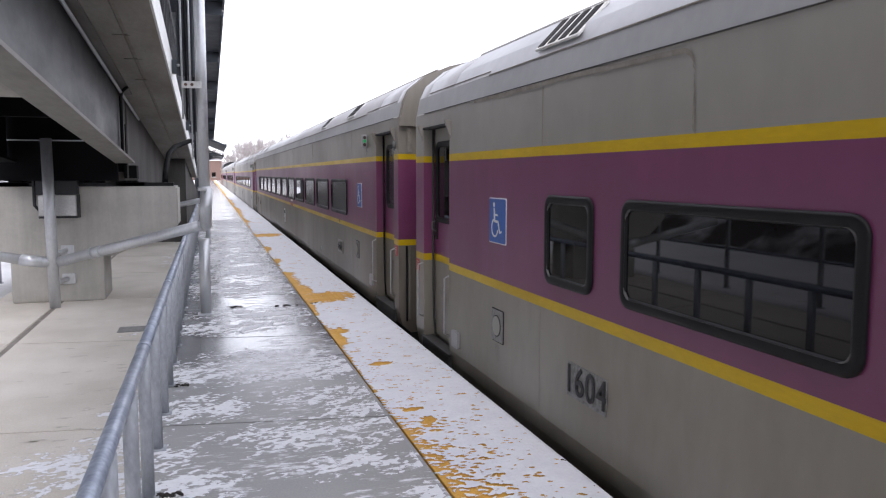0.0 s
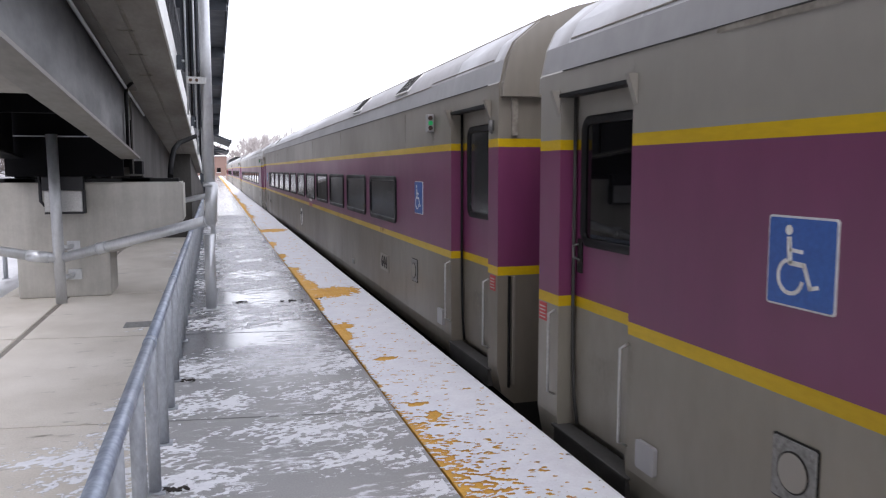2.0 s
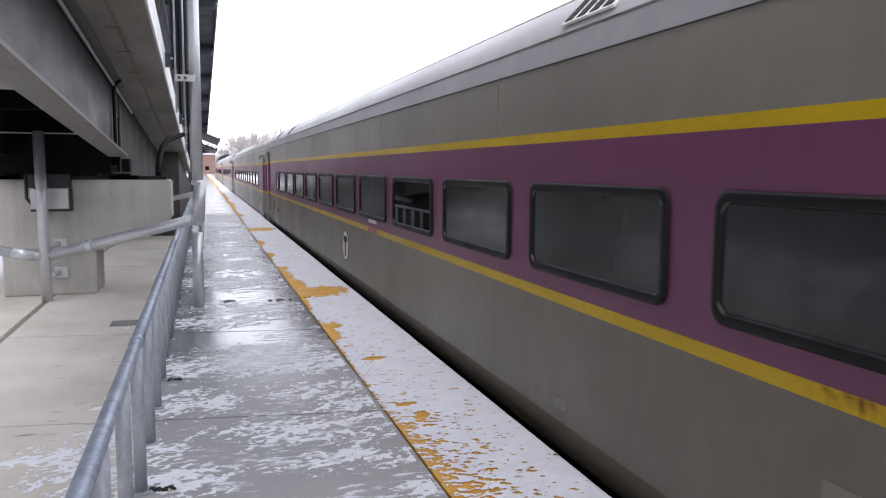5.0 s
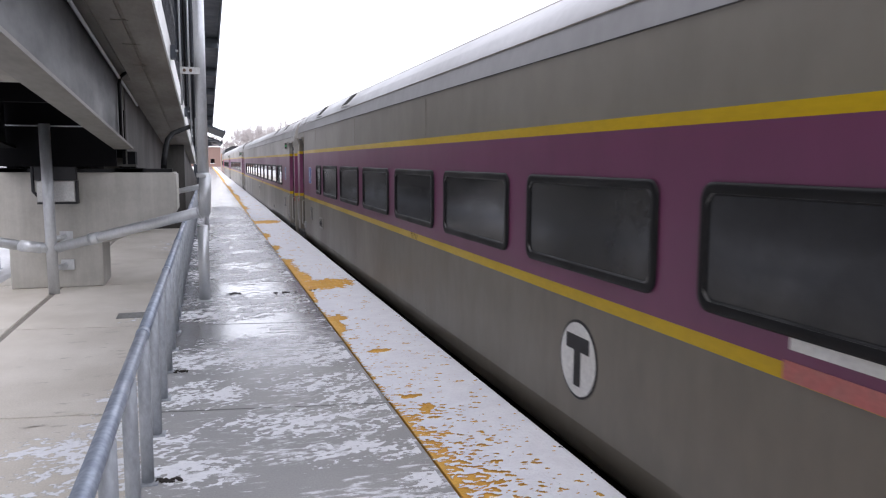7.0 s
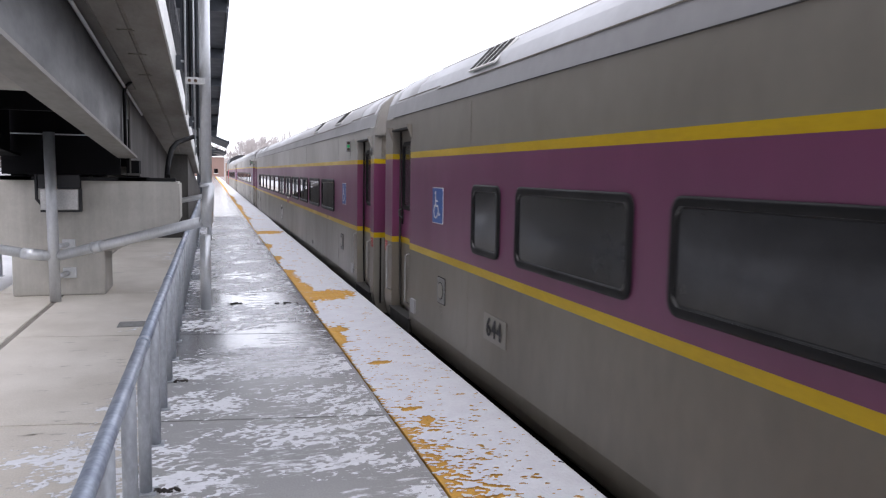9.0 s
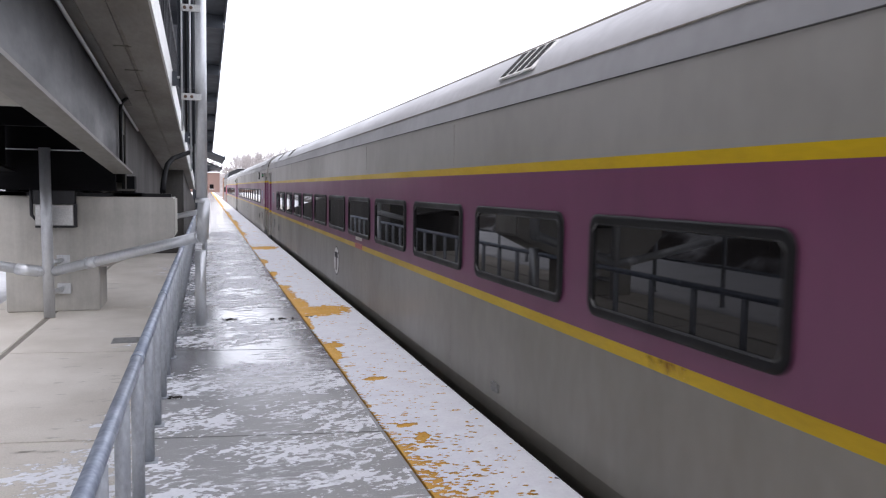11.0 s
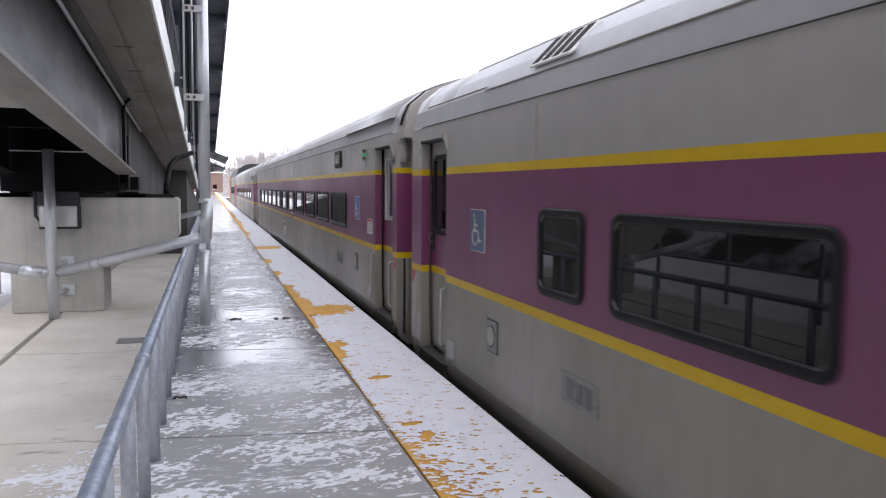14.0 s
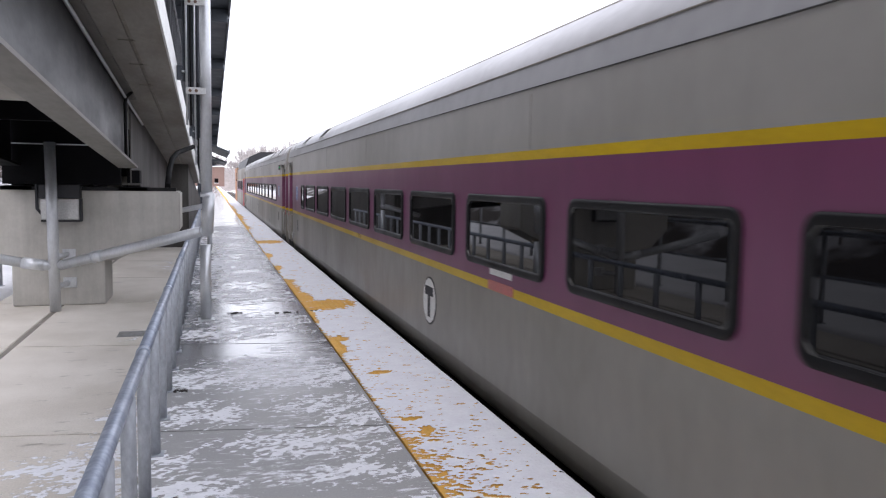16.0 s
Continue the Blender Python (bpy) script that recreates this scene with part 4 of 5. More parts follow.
def drain_pipe():
    dp = thing("drain_pipe", "galvanised rainwater pipe with downspout and cross branches", "drain pipe", loc=(-0.045, 8.33, 0))
    bm = B()
    rod(bm, (0.0, 0, 0.93), (0.02, 0, 1.33), 0.062, sides=20)
    rod(bm, (0.0, 0, 1.33), (0.0, 0, 4.3), 0.055, sides=20)
    part("downspout", bm, M["galv"], dp)
    bm = B()
    rod(bm, (0, 0, 1.30), (0, 0, 1.345), 0.067, sides=20)
    part("collar", bm, M["galv"], dp)
    bm = B()
    rod(bm, (0.0, 0, 0.955), (-1.56, 0.96, 0.51), 0.055, sides=20)
    bmesh.ops.create_uvsphere(bm, u_segments=18, v_segments=10, radius=0.062, matrix=Matrix.Translation((0, 0, 0.95)))
    part("branch", bm, M["galv"], dp)
    for f0, f1 in ((0.02, 0.025), (0.70, 0.76), (0.76, 0.765)):
        bm = B()
        a, b = Vector((0, 0, 0.955)), Vector((-1.56, 0.96, 0.51))
        rod(bm, a.lerp(b, f0), a.lerp(b, f1), 0.062 if f1 - f0 > 0.02 else 0.067, sides=20)
        part("coupling", bm, M["galv"], dp)
    bm = B()
    rod(bm, (-1.62, 0.96, 0.0), (-1.635, 0.96, 1.86), 0.058, sides=20)
    part("riser", bm, M["galv"], dp)
    bm = B()
    rod(bm, (-1.62, 0.96, 0.50), (-1.95, 0.97, 0.545), 0.055, sides=20)
    rod(bm, (-1.72, 0.963, 0.512), (-1.93, 0.97, 0.542), 0.063, sides=20)
    rod(bm, (-1.93, 0.97, 0.542), (-3.2, 1.0, 0.80), 0.055, sides=20)
    part("branch", bm, M["galv"], dp)
    for z in (0.27, 0.60):
        bm = B()
        rod(bm, (-1.60, 0.98, z), (-1.55, 1.30, z), 0.03, sides=10)
        box(bm, -1.60, -1.46, 1.325, 1.372, z - 0.06, z + 0.06, 0.004)
        part("wall_bracket", bm, M["galv"], dp)
    for z in (2.37, 3.25):
        bm = B()
        box(bm, -0.19, 0.0, -0.075, -0.062, z - 0.035, z + 0.035, 0.003)
        br = part("clamp", bm, M["alu"], dp)
        for dx in (-0.15, -0.09):
            bm = B()
            rod(bm, (dx, -0.095, z), (dx, -0.074, z), 0.017, sides=6)
            part("bolt", bm, M["rust"], br)


drain_pipe()


def far_drain_pipe():
    dp = thing("drain_pipe", "galvanised rainwater pipe further along the ramp", "drain pipe", loc=(-0.045, 17.0, 0))
    bm = B()
    rod(bm, (0, 0, 0.93), (0, 0, 3.95), 0.055, sides=16)
    part("downspout", bm, M["galv"], dp)
    bm = B()
    rod(bm, (0, 0, 0.955), (-1.0, 0.62, 0.72), 0.055, sides=16)
    bmesh.ops.create_uvsphere(bm, u_segments=14, v_segments=8, radius=0.062, matrix=Matrix.Translation((0, 0, 0.95)))
    part("branch", bm, M["galv"], dp)
    bm = B()
    rod(bm, (0, 0, 0.0), (0, 0, 0.86), 0.05, sides=16)
    part("foot_tube", bm, M["galv"], dp)


far_drain_pipe()


def stub_post():
    sp = thing("steel_post", "short galvanised post on a bolted base plate", "post", loc=(-0.065, 8.40, 0))
    bm = B()
    rod(bm, (0, 0, 0.012), (0, 0, 0.80), 0.056, sides=20)
    part("tube", bm, M["galv"], sp)
    bm = B()
    box(bm, -0.085, 0.085, -0.085, 0.085, 0, 0.012, 0.003)
    part("base_plate", bm, M["galv"], sp)


stub_post()


# ---- track ----
def track():
    bm = B()
    box(bm, 1.75, 5.1, -60, 200, RAIL - 0.36, RAIL - 0.17)
    tagged(part("ballast", bm, M["ballast"]), "dark stone ballast under the rails", "ballast", kind="structure")
    for s in (-1, 1):
        bm = B()
        x = TRACK_X + s * 0.7525
        box(bm, x - 0.035, x + 0.035, -60, 200, RAIL - 0.04, RAIL, 0.006)
        box(bm, x - 0.008, x + 0.008, -60, 200, RAIL - 0.13, RAIL - 0.04)
        box(bm, x - 0.07, x + 0.07, -60, 200, RAIL - 0.15, RAIL - 0.13)
        tagged(part("rail", bm, M["rust"]), "steel running rail", "rail", kind="structure")
    bm = B()
    for i in range(300):
        y = -40 + i * 0.6
        box(bm, TRACK_X - 1.3, TRACK_X + 1.3, y - 0.11, y + 0.11, RAIL - 0.32, RAIL - 0.151)
    tagged(part("sleepers", bm, M["bark"]), "wooden sleepers under the rails", "sleeper", kind="stuff")


track()

# ---- train ----
UP = -RAIL
PROFILE = [(1.36, -0.55), (1.40, -0.20), (1.490, -0.118), (1.508, -0.045), (1.525, 0.060), (1.525, 0.705), (1.525, 0.765), (1.525, 1.578), (1.525, 1.634),
           (1.522, 2.000), (1.515, 2.010), (1.485, 2.155), (1.43, 2.27), (1.26, 2.41), (1.0, 2.52), (0.7, 2.60), (0.4, 2.66), (0.0, 2.69)]
BAND = [4, 6, 6, 6, 6, 1, 2, 1, 0, 0, 5, 3, 3, 3, 3, 3, 3]


def hull(bm, y0, y1, inset=0.0, z_lo=-9.0, z_hi=9.0):
    """A length of coach body by its section; colours follow the height."""
    pts = [(max(0, x - inset), z) for x, z in PROFILE]
    keep = []
    bands = []
    for i, (x, z) in enumerate(pts):
        if z_lo <= z <= z_hi:
            keep.append((x, z))
            bands.append(BAND[min(i, len(BAND) - 1)])
    if z_lo > -9:
        for i in range(len(pts) - 1):
            if pts[i][1] < z_lo < pts[i + 1][1]:
                keep.insert(0, (pts[i][0], z_lo))
                bands.insert(0, BAND[i])
    side = keep + [(-x, z) for x, z in keep[::-1] if x > 0.001]
    bb = bands[:-1] + bands[:-1][::-1]
    a = [bm.verts.new((x, y0, z)) for x, z in side]
    b = [bm.verts.new((x, y1, z)) for x, z in side]
    n = len(side)
    for i in range(n - 1):
        fc = bm.faces.new((a[i], a[i + 1], b[i + 1], b[i]))
        fc.material_index = bb[i]
        fc.smooth = min(side[i][1], side[i + 1][1]) > 2.1
    cap = bm.faces.new((a[n - 1], a[0], b[0], b[n - 1]))
    cap.material_index = 4
    for loop in (a, b):
        # end faces in level strips, so that the bands run round the corner
        half = len(keep)
        for i in range(half - 1):
            j = n - 1 - i
            k = j - 1
            if loop[i] is loop[j]:
                continue
            ids = [loop[i], loop[i + 1]] + ([loop[k]] if k != i + 1 else []) + [loop[j]]
            fc = bm.faces.new(ids)
            fc.material_index = bb[i] if bb[i] not in (3, 5) else 0


SHARED = {}


def shared(name, make, mats):
    if name not in SHARED:
        SHARED[name] = as_mesh(name, make(), mats)
    return SHARED[name]


def window_parts(car, y, z, w, h, r, side=-1, name="window", border=0.05, glass="glass"):
    key = f"frame_{w:.2f}_{h:.2f}_{side}"
    fr = part(name, shared(key, lambda: ring(B(), w, h, r, border, 0.018), M["rubber"]), None, car,
              loc=(side * HW, y, z + UP))
    part("pane", shared("pane" + key + glass, lambda: sheet(B(), w - border * 1.6, h - border * 1.6, r * 0.8, -0.005, 0.012), M[glass]), None, fr)
    if side > 0:
        fr.rotation_euler = (0, 0, math.pi)
    else:
        bw, bh = w - border * 1.5, h - border * 1.5
        part("bead", shared("bead" + key, lambda: ring(B(), bw, bh, r * 0.8, 0.007, 0.010), M["bead"]), None, fr, loc=(-0.006, 0, 0))
    return fr


def access_sign(car, y, z, w, h, cream=False):
    plate = part("accessibility_sign", sheet(B(), w, h, 0.012, -0.004, 0.0), M["cream" if cream else "white"], car, "faded blue wheelchair access sign" if cream else "blue and white wheelchair access sign", (-HW, y, z + UP))
    part("field", sheet(B(), w - 0.014, h - 0.014, 0.01, -0.007, -0.004), M["fadedblue" if cream else "blue"], plate)
    bm = B()
    s = h / 0.30

    def bar(y0, z0, y1, z1, t=0.013):
        a, b = Vector((-0.009, -y0 * s, z0 * s)), Vector((-0.009, -y1 * s, z1 * s))
        d = (b - a).normalized()
        nrm = Vector((0, -d.z, d.y)) * t * s
        lo = [bm.verts.new(p) for p in (a + nrm, b + nrm, b - nrm, a - nrm)]
        hi = [bm.verts.new(v.co + Vector((0.003, 0, 0))) for v in lo]
        bm.faces.new(lo)
        for i in range(4):
            bm.faces.new((lo[i], lo[(i + 1) % 4], hi[(i + 1) % 4], hi[i]))

    arc = [(-0.040 + 0.056 * math.cos(radians(a)), -0.048 + 0.056 * math.sin(radians(a))) for a in range(108, 368, 20)]
    for p, q in zip(arc, arc[1:]):
        bar(*p, *q, 0.0065)
    bar(-0.052, 0.082, -0.043, -0.006, 0.0095)
    bar(-0.046, 0.040, 0.012, 0.036, 0.006)
    bar(-0.048, -0.003, 0.022, -0.006, 0.008)
    bar(0.018, -0.002, 0.050, -0.078, 0.0075)
    bar(0.046, -0.078, 0.084, -0.068, 0.0065)
    head = [bm.verts.new((-0.009, (0.052 - 0.017 * math.cos(k * 0.5236)) * s, (0.104 + 0.017 * math.sin(k * 0.5236)) * s)) for k in range(12)]
    bm.faces.new(head)
    part("symbol", bm, M["cream" if cream else "white"], plate)


def roundel(car, y, z, r):
    """A white disc with a dark rim and two crossed bars."""
    def disc(rad, x0, x1):
        bm = B()
        rod(bm, (x0, 0, 0), (x1, 0, 0), rad, sides=40)
        return bm
    d = part("roundel", disc(r, -0.004, 0.0), M["ink"], car, "round black and white emblem", (-HW, y, z + UP))
    part("disc", disc(r * 0.93, -0.007, -0.004), M["white"], d)
    bm = B()
    box(bm, -0.010, -0.007, -r * 0.60, r * 0.60, r * 0.22, r * 0.60)
    box(bm, -0.010, -0.007, -r * 0.17, r * 0.17, -r * 0.68, r * 0.22)
    part("emblem_bar", bm, M["ink"], d)


def lettering(car, text, y, z, size, m, x=-HW, plate=None):
    cu = bpy.data.curves.new("lettering", "FONT")
    cu.body, cu.size, cu.extrude, cu.align_x, cu.align_y, cu.offset = text, size, 0.002, "CENTER", "CENTER", 0.0015
    cu.space_character = 1.1
    cu.materials.append(m)
    ob = new("lettering", cu)
    ob.parent = car
    ob.location = (x - 0.012, y, z + UP)
    ob.rotation_euler = (math.pi / 2, 0, -math.pi / 2)
    if plate:
        part("number_panel", sheet(B(), plate[0], plate[1], 0.004, -0.006, 0.0), plate[2], car, loc=(x, y, z + UP))
    return ob


def passenger_door(car, y0, y1, cab=False, hinge=1, handle_up=False, glass="haze"):
    """A sliding end door set back in the side, with its window, rails, sill and header hood. hinge=1: the pocket lies towards +y."""
    dx = -HW + 0.112
    z0, z1 = 0.045, 1.872
    yc = (y0 + y1) / 2
    bm = B()
    for (za, zb, mi) in ((z0, 0.705, 3), (0.705, 0.765, 1), (0.765, 1.578, 2), (1.578, 1.634, 1), (1.634, z1, 0)):
        box(bm, dx - 0.012, dx + 0.02, y0, y1, za, zb, 0.0, mi)
    bmesh.ops.remove_doubles(bm, verts=bm.verts, dist=0.0005)
    door = part("door", bm, [PAINT[car.name][0], M["stripe"], M["purple"], PAINT[car.name][1]], car, "sliding end door", (0, 0, UP))
    w, h = 0.60, 0.70
    m = M["rubber"] if not cab else M["alu"]
    fr = part("door_window", ring(B(), w, h, 0.085 if not cab else 0.012, 0.045 if not cab else 0.03, 0.02), m, door, loc=(dx - 0.012, yc, 1.405))
    part("pane", sheet(B(), w - 0.05, h - 0.05, 0.06 if not cab else 0.01, -0.004, 0.01), M[glass], fr)
    if cab:
        bm = B()
        for yb in (-0.155, 0.155):
            box(bm, -0.016, 0.004, yb - 0.024, yb + 0.024, -h / 2 + 0.02, h / 2 - 0.02, 0.003)
        box(bm, -0.015, 0.004, -0.131, 0.131, -h / 2 + 0.02, -h / 2 + 0.055, 0.003)
        box(bm, -0.015, 0.004, -0.131, 0.131, h / 2 - 0.055, h / 2 - 0.02, 0.003)
        part("sash", bm, M["alu"], fr, "bare metal sliding sash")
    bm = B()
    yl = y1 - 0.06 if handle_up else y0 + 0.055
    box(bm, dx - 0.022, dx - 0.012, yl - 0.028, yl + 0.028, 0.90, 1.09, 0.004)
    hp = part("door_handle", bm, M["under"], door, "dark latch plate with bare lever")
    bm = B()
    tube(bm, [(dx - 0.02, yl + 0.01, 1.06), (dx - 0.05, yl + 0.02, 1.05), (dx - 0.05, yl + 0.02, 0.99), (dx - 0.02, yl - 0.005, 0.97)], 0.007, 6)
    part("lever", bm, M["bead"], hp)
    bm = B()
    yp = y1 - 0.005 if hinge > 0 else y0 + 0.005
    tube(bm, [(dx - 0.03, yp, z1), (dx - 0.03, yp, 0.75), (dx - 0.03, yp - hinge * 0.008, 0.45), (dx - 0.03, yp - hinge * 0.03, 0.2), (dx - 0.03, yp - hinge * 0.075, z0)], 0.010, 8)
    part("rubber_seal", bm, M["rubber"] if y0 < 5 else M["seam"], door)
    # sill and header
    bm = B()
    box(bm, -HW - 0.018, -HW + 0.09, y0 - 0.05, y1 + 0.05, 0.006, 0.022, 0.004)
    box(bm, -HW - 0.008, -HW + 0.05, y0 - 0.03, y1 + 0.03, -0.11, 0.006)
    part("sill", bm, M["seam"], car, "worn metal door sill", (0, 0, UP))
    bm = B()
    box(bm, -HW - 0.006, -HW + 0.07, y0 - 0.02, y1 + 0.02, 1.862, 1.882)
    part("header_seal", bm, M["rubber"], car, loc=(0, 0, UP))
    for ye in (y0 - 0.05, y1 + 0.02):
        bm = B()
        vs = [bm.verts.new(c) for c in ((-HW - 0.05, ye, 1.90), (-HW, ye, 1.90), (-HW, ye, 1.76), (-HW - 0.05, ye + 0.035, 1.90), (-HW, ye + 0.035, 1.90), (-HW, ye + 0.035, 1.76))]
        for f in ((0, 1, 2), (5, 4, 3), (0, 3, 4, 1), (1, 4, 5, 2), (2, 5, 3, 0)):
            bm.faces.new([vs[i] for i in f])
        part("door_hood", bm, PAINT[car.name][0], car, loc=(0, 0, UP))
    for yy, za, zb in ((y1 + 0.045, 0.19, 0.68), (y0 - 0.02, 0.17, 0.66)):
        bm = B()
        tube(bm, [(-HW - 0.002, yy, za), (-HW - 0.045, yy, za + 0.02), (-HW - 0.045, yy, zb - 0.02), (-HW - 0.002, yy, zb)], 0.0075, 8)
        part("grab_rail", bm, M["alu"], car, "bare metal grab rail", (0, 0, UP))


def streak_layer(car, name, m, y, z, w, h, depth, x=-HW - 0.0025):
    """A thin run of grime or rust on the side, dense at the top middle and fading down and outwards."""
    verts, faces, depths = [], [], []
    for j in range(9):
        for i in range(7):
            u, v = i / 3 - 1, j / 8
            verts.append((x, y + u * w / 2, z - v * h))
            depths.append(depth * (1 - abs(u) ** 1.6) * (1 - v) ** 0.8 * min(1.0, v * 8 + 0.4) - 0.12)
    for j in range(8):
        for i in range(6):
            k = j * 7 + i
            faces.append((k, k + 1, k + 8, k + 7))
    me = bpy.data.meshes.new(name)
    me.from_pydata(verts, [], faces)
    me.materials.append(m)
    me.attributes.new("depth", "FLOAT", "POINT").data.foreach_set("value", depths)
    ob = new(name, me)
    ob.parent, ob.location = car, (0, 0, UP)
    return ob


PAINT = {}
LOWER_TONE = {"pale_grey_paint": "gray_low", "washed_grey_paint": "graypale_low", "grimy_grey_paint": "graydirt_low"}   # lower panels: dustier, and darkened for the weaker sky light there


def bogie(car, y):
    bg = part("bogie", box(B(), -1.15, 1.15, y - 1.6, y + 1.6, 0.35, 0.62, 0.03), M["under"], car)
    for dy in (-1.27, 1.27):
        for s in (-1, 1):
            bm = B()
            rod(bm, (s * 0.70, y + dy, 0.43), (s * 0.82, y + dy, 0.43), 0.43, sides=28)
            part("wheel", bm, M["rust"], bg)
    return bg


def coach(label, paint, number="", front="sliding", lamp=True, sign_shift=0.0, sign_cream=False, roundel_y=12.57, plate_z=0.378, glass=("glass", "glass"), front_shift=0.0, rear_glass="haze", end_number="", rear=25.60):
    car = thing("railway_coach", label, "railway coach", "coaches of the train")
    PAINT[car.name] = paint, M[LOWER_TONE[paint.name]]
    lower = M[LOWER_TONE[paint.name]]
    mats = [paint, M["stripe"], M["purple"], M["roof"], M["under"], M["cant"], lower]
    bm = B()
    hull(bm, 1.40, 24.50)
    hull(bm, 0.40, rear - 0.06, 0.135)
    hull(bm, 0.33, 0.52)
    hull(bm, 25.26, rear)
    hull(bm, 0.52, 1.40, 0.0, 1.875)
    hull(bm, 24.50, 25.26, 0.0, 1.875)
    part("body", bm, mats, car, loc=(0, 0, UP))
    # gangway bellows and end walls
    for ya, yb in ((0.0, 0.33), (rear, 25.9)):
        bm = B()
        hull(bm, ya + 0.002, yb - 0.002, 0.95)
        part("end_diaphragm", bm, [M["bellows"]] * 7, car, loc=(0, 0, UP))
        bm = B()
        hull(bm, *((yb - 0.055, yb) if ya < 1 else (ya, ya + 0.055)), 0.012, 1.91)
        part("roof_shroud", bm, [paint] * 7, car, loc=(0, 0, UP))
        bm = B()
        for i in range(9):
            rod(bm, (-1.40 + 0.35 * i, (yb - 0.058) if ya < 1 else ya + 0.05, 1.93), (-1.40 + 0.35 * i, (yb - 0.05) if ya < 1 else ya + 0.058, 1.93), 0.009, sides=6)
        tagged(part("rivets", bm, M["stain"], car, loc=(0, 0, UP)), kind="stuff")
        yw, sg = (0.33, -1) if ya < 1 else (rear, 1)
        ye = sorted((yw - sg * 0.004, yw + sg * 0.022))
        bm = B()
        box(bm, -HW + 0.075, -HW + 0.090, *ye, -0.08, 0.70, 0.003)
        part("gasket", bm, M["rubber"], car, loc=(0, 0, UP))
        bm = B()
        box(bm, -HW + 0.100, -HW + 0.125, *ye, -0.06, 0.70, 0.004)
        part("end_trim", bm, paint, car, loc=(0, 0, UP))
        bm = B()
        box(bm, -HW + 0.090, -HW + 0.135, *ye, 1.65, 1.905, 0.004)
        part("end_trim", bm, M["stain"], car, loc=(0, 0, UP))
    if end_number:
        cu = bpy.data.curves.new("lettering", "FONT")
        cu.body, cu.size, cu.extrude, cu.align_x, cu.align_y, cu.offset = end_number, 0.175, 0.002, "LEFT", "CENTER", 0.003
        cu.materials.append(M["ink"])
        ob = new("lettering", cu)
        ob.parent = car
        ob.location, ob.rotation_euler = (-HW + 0.41, 0.326, 0.375 + UP), (math.pi / 2, 0, 0)
    for k in range(11):
        for side in (-1, 1):
            window_parts(car, 4.0375 + 1.706 * k, 1.108, 1.405, 0.50, 0.075, side, glass=glass[k == 3])
    for side in (-1, 1):
        window_parts(car, 22.365, 1.108, 0.57, 0.50, 0.075, side, glass=glass[0])
    passenger_door(car, 0.52, 1.38, front == "cab", 1)
    passenger_door(car, 24.51, 25.25, False, 1, True, rear_glass)
    access_sign(car, 2.42 + front_shift, 1.165, 0.29, 0.305)
    access_sign(car, 23.545 + sign_shift, 1.165, 0.31, 0.305, sign_cream)
    roundel(car, roundel_y, 0.40, 0.21)
    # lower fittings
    for y in (2.585, 23.40):
        bx = part("filler_hatch", sheet(B(), 0.20, 0.21, 0.01, -0.010, 0.0), M["plate"], car, loc=(-HW, y, 0.46 + UP))
        bm = B()
        rod(bm, (-0.016, 0, 0), (-0.010, 0, 0), 0.066, sides=28)
        part("round_lid", bm, paint, bx)
        bm = B()
        rod(bm, (-0.013, 0, 0), (-0.010, 0, 0), 0.073, sides=28)
        part("lid_seam", bm, M["under"], bx)
        part("hatch_rim", sheet(B(), 0.215, 0.225, 0.012, -0.004, 0.0), M["under"], bx)
        bm = B()
        for a, b in ((-0.078, -0.083), (0.078, -0.083), (-0.078, 0.083), (0.078, 0.083)):
            rod(bm, (-0.014, a, b), (-0.009, a, b), 0.008, sides=8)
        part("screws", bm, M["plate"], bx)
    for y in (1.665, 24.30):
        part("access_plate", sheet(B(), 0.15, 0.13, 0.012, -0.022, 0.0), M["cant"], car, loc=(-HW, y, 0.18 + UP))
    part("step_light", sheet(B(), 0.12, 0.06, 0.008, -0.015, 0.0), M["plate"], car, loc=(-HW, 6.0, 0.16 + UP))
    # warning labels by the end posts
    for y in (0.42, rear - 0.065):
        lb = part("warning_label", sheet(B(), 0.10, 0.105, 0.003, -0.004, 0.0), M["red"], car, "red warning label", (-HW, y, 0.645 + UP))
        bm = B()
        for i in range(4):
            box(bm, -0.006, -0.004, -0.038, 0.038, 0.026 - i * 0.021, 0.032 - i * 0.021)
        part("text_bar", bm, M["shed"], lb)
    # exit notice across the lower stripe
    nt = part("notice", sheet(B(), 0.40, 0.062, 0.004, -0.004, 0.0), M["white"], car, "white strip over a red strip", (-HW, 10.86, 0.845 + UP))
    part("red_strip", sheet(B(), 0.45, 0.066, 0.003, -0.005, 0.0), M["fadedred"], nt, loc=(0, 0, -0.104))
    if lamp:
        bx = part("signal_lamp", box(B(), -0.062, 0.0, -0.030, 0.030, -0.076, 0.076, 0.008), M["cant"], car, "three-lens side lamp with green lit", (-HW, 1.925, 1.825 + UP))
        for dz, m in ((0.042, M["lens_off"]), (0.0, M["green"]), (-0.042, M["lens_off"])):
            bm = B()
            rod(bm, (-0.034, -0.040, dz), (-0.034, 0.040, dz), 0.019, sides=16)
            part("lens", bm, m, bx)
    for y in (2.95, 7.0, 10.42, 15.55, 18.95, 22.72):
        bm = B()
        box(bm, -HW - 0.0012, -HW + 0.01, y - 0.0025, y + 0.0025, 1.64, 1.97)
        part("panel_seam", bm, lower, car, loc=(0, 0, UP))
        bm = B()
        box(bm, -HW - 0.0012, -HW + 0.01, y - 0.0025, y + 0.0025, 0.06, 0.70)
        part("panel_seam", bm, lower, car, loc=(0, 0, UP))
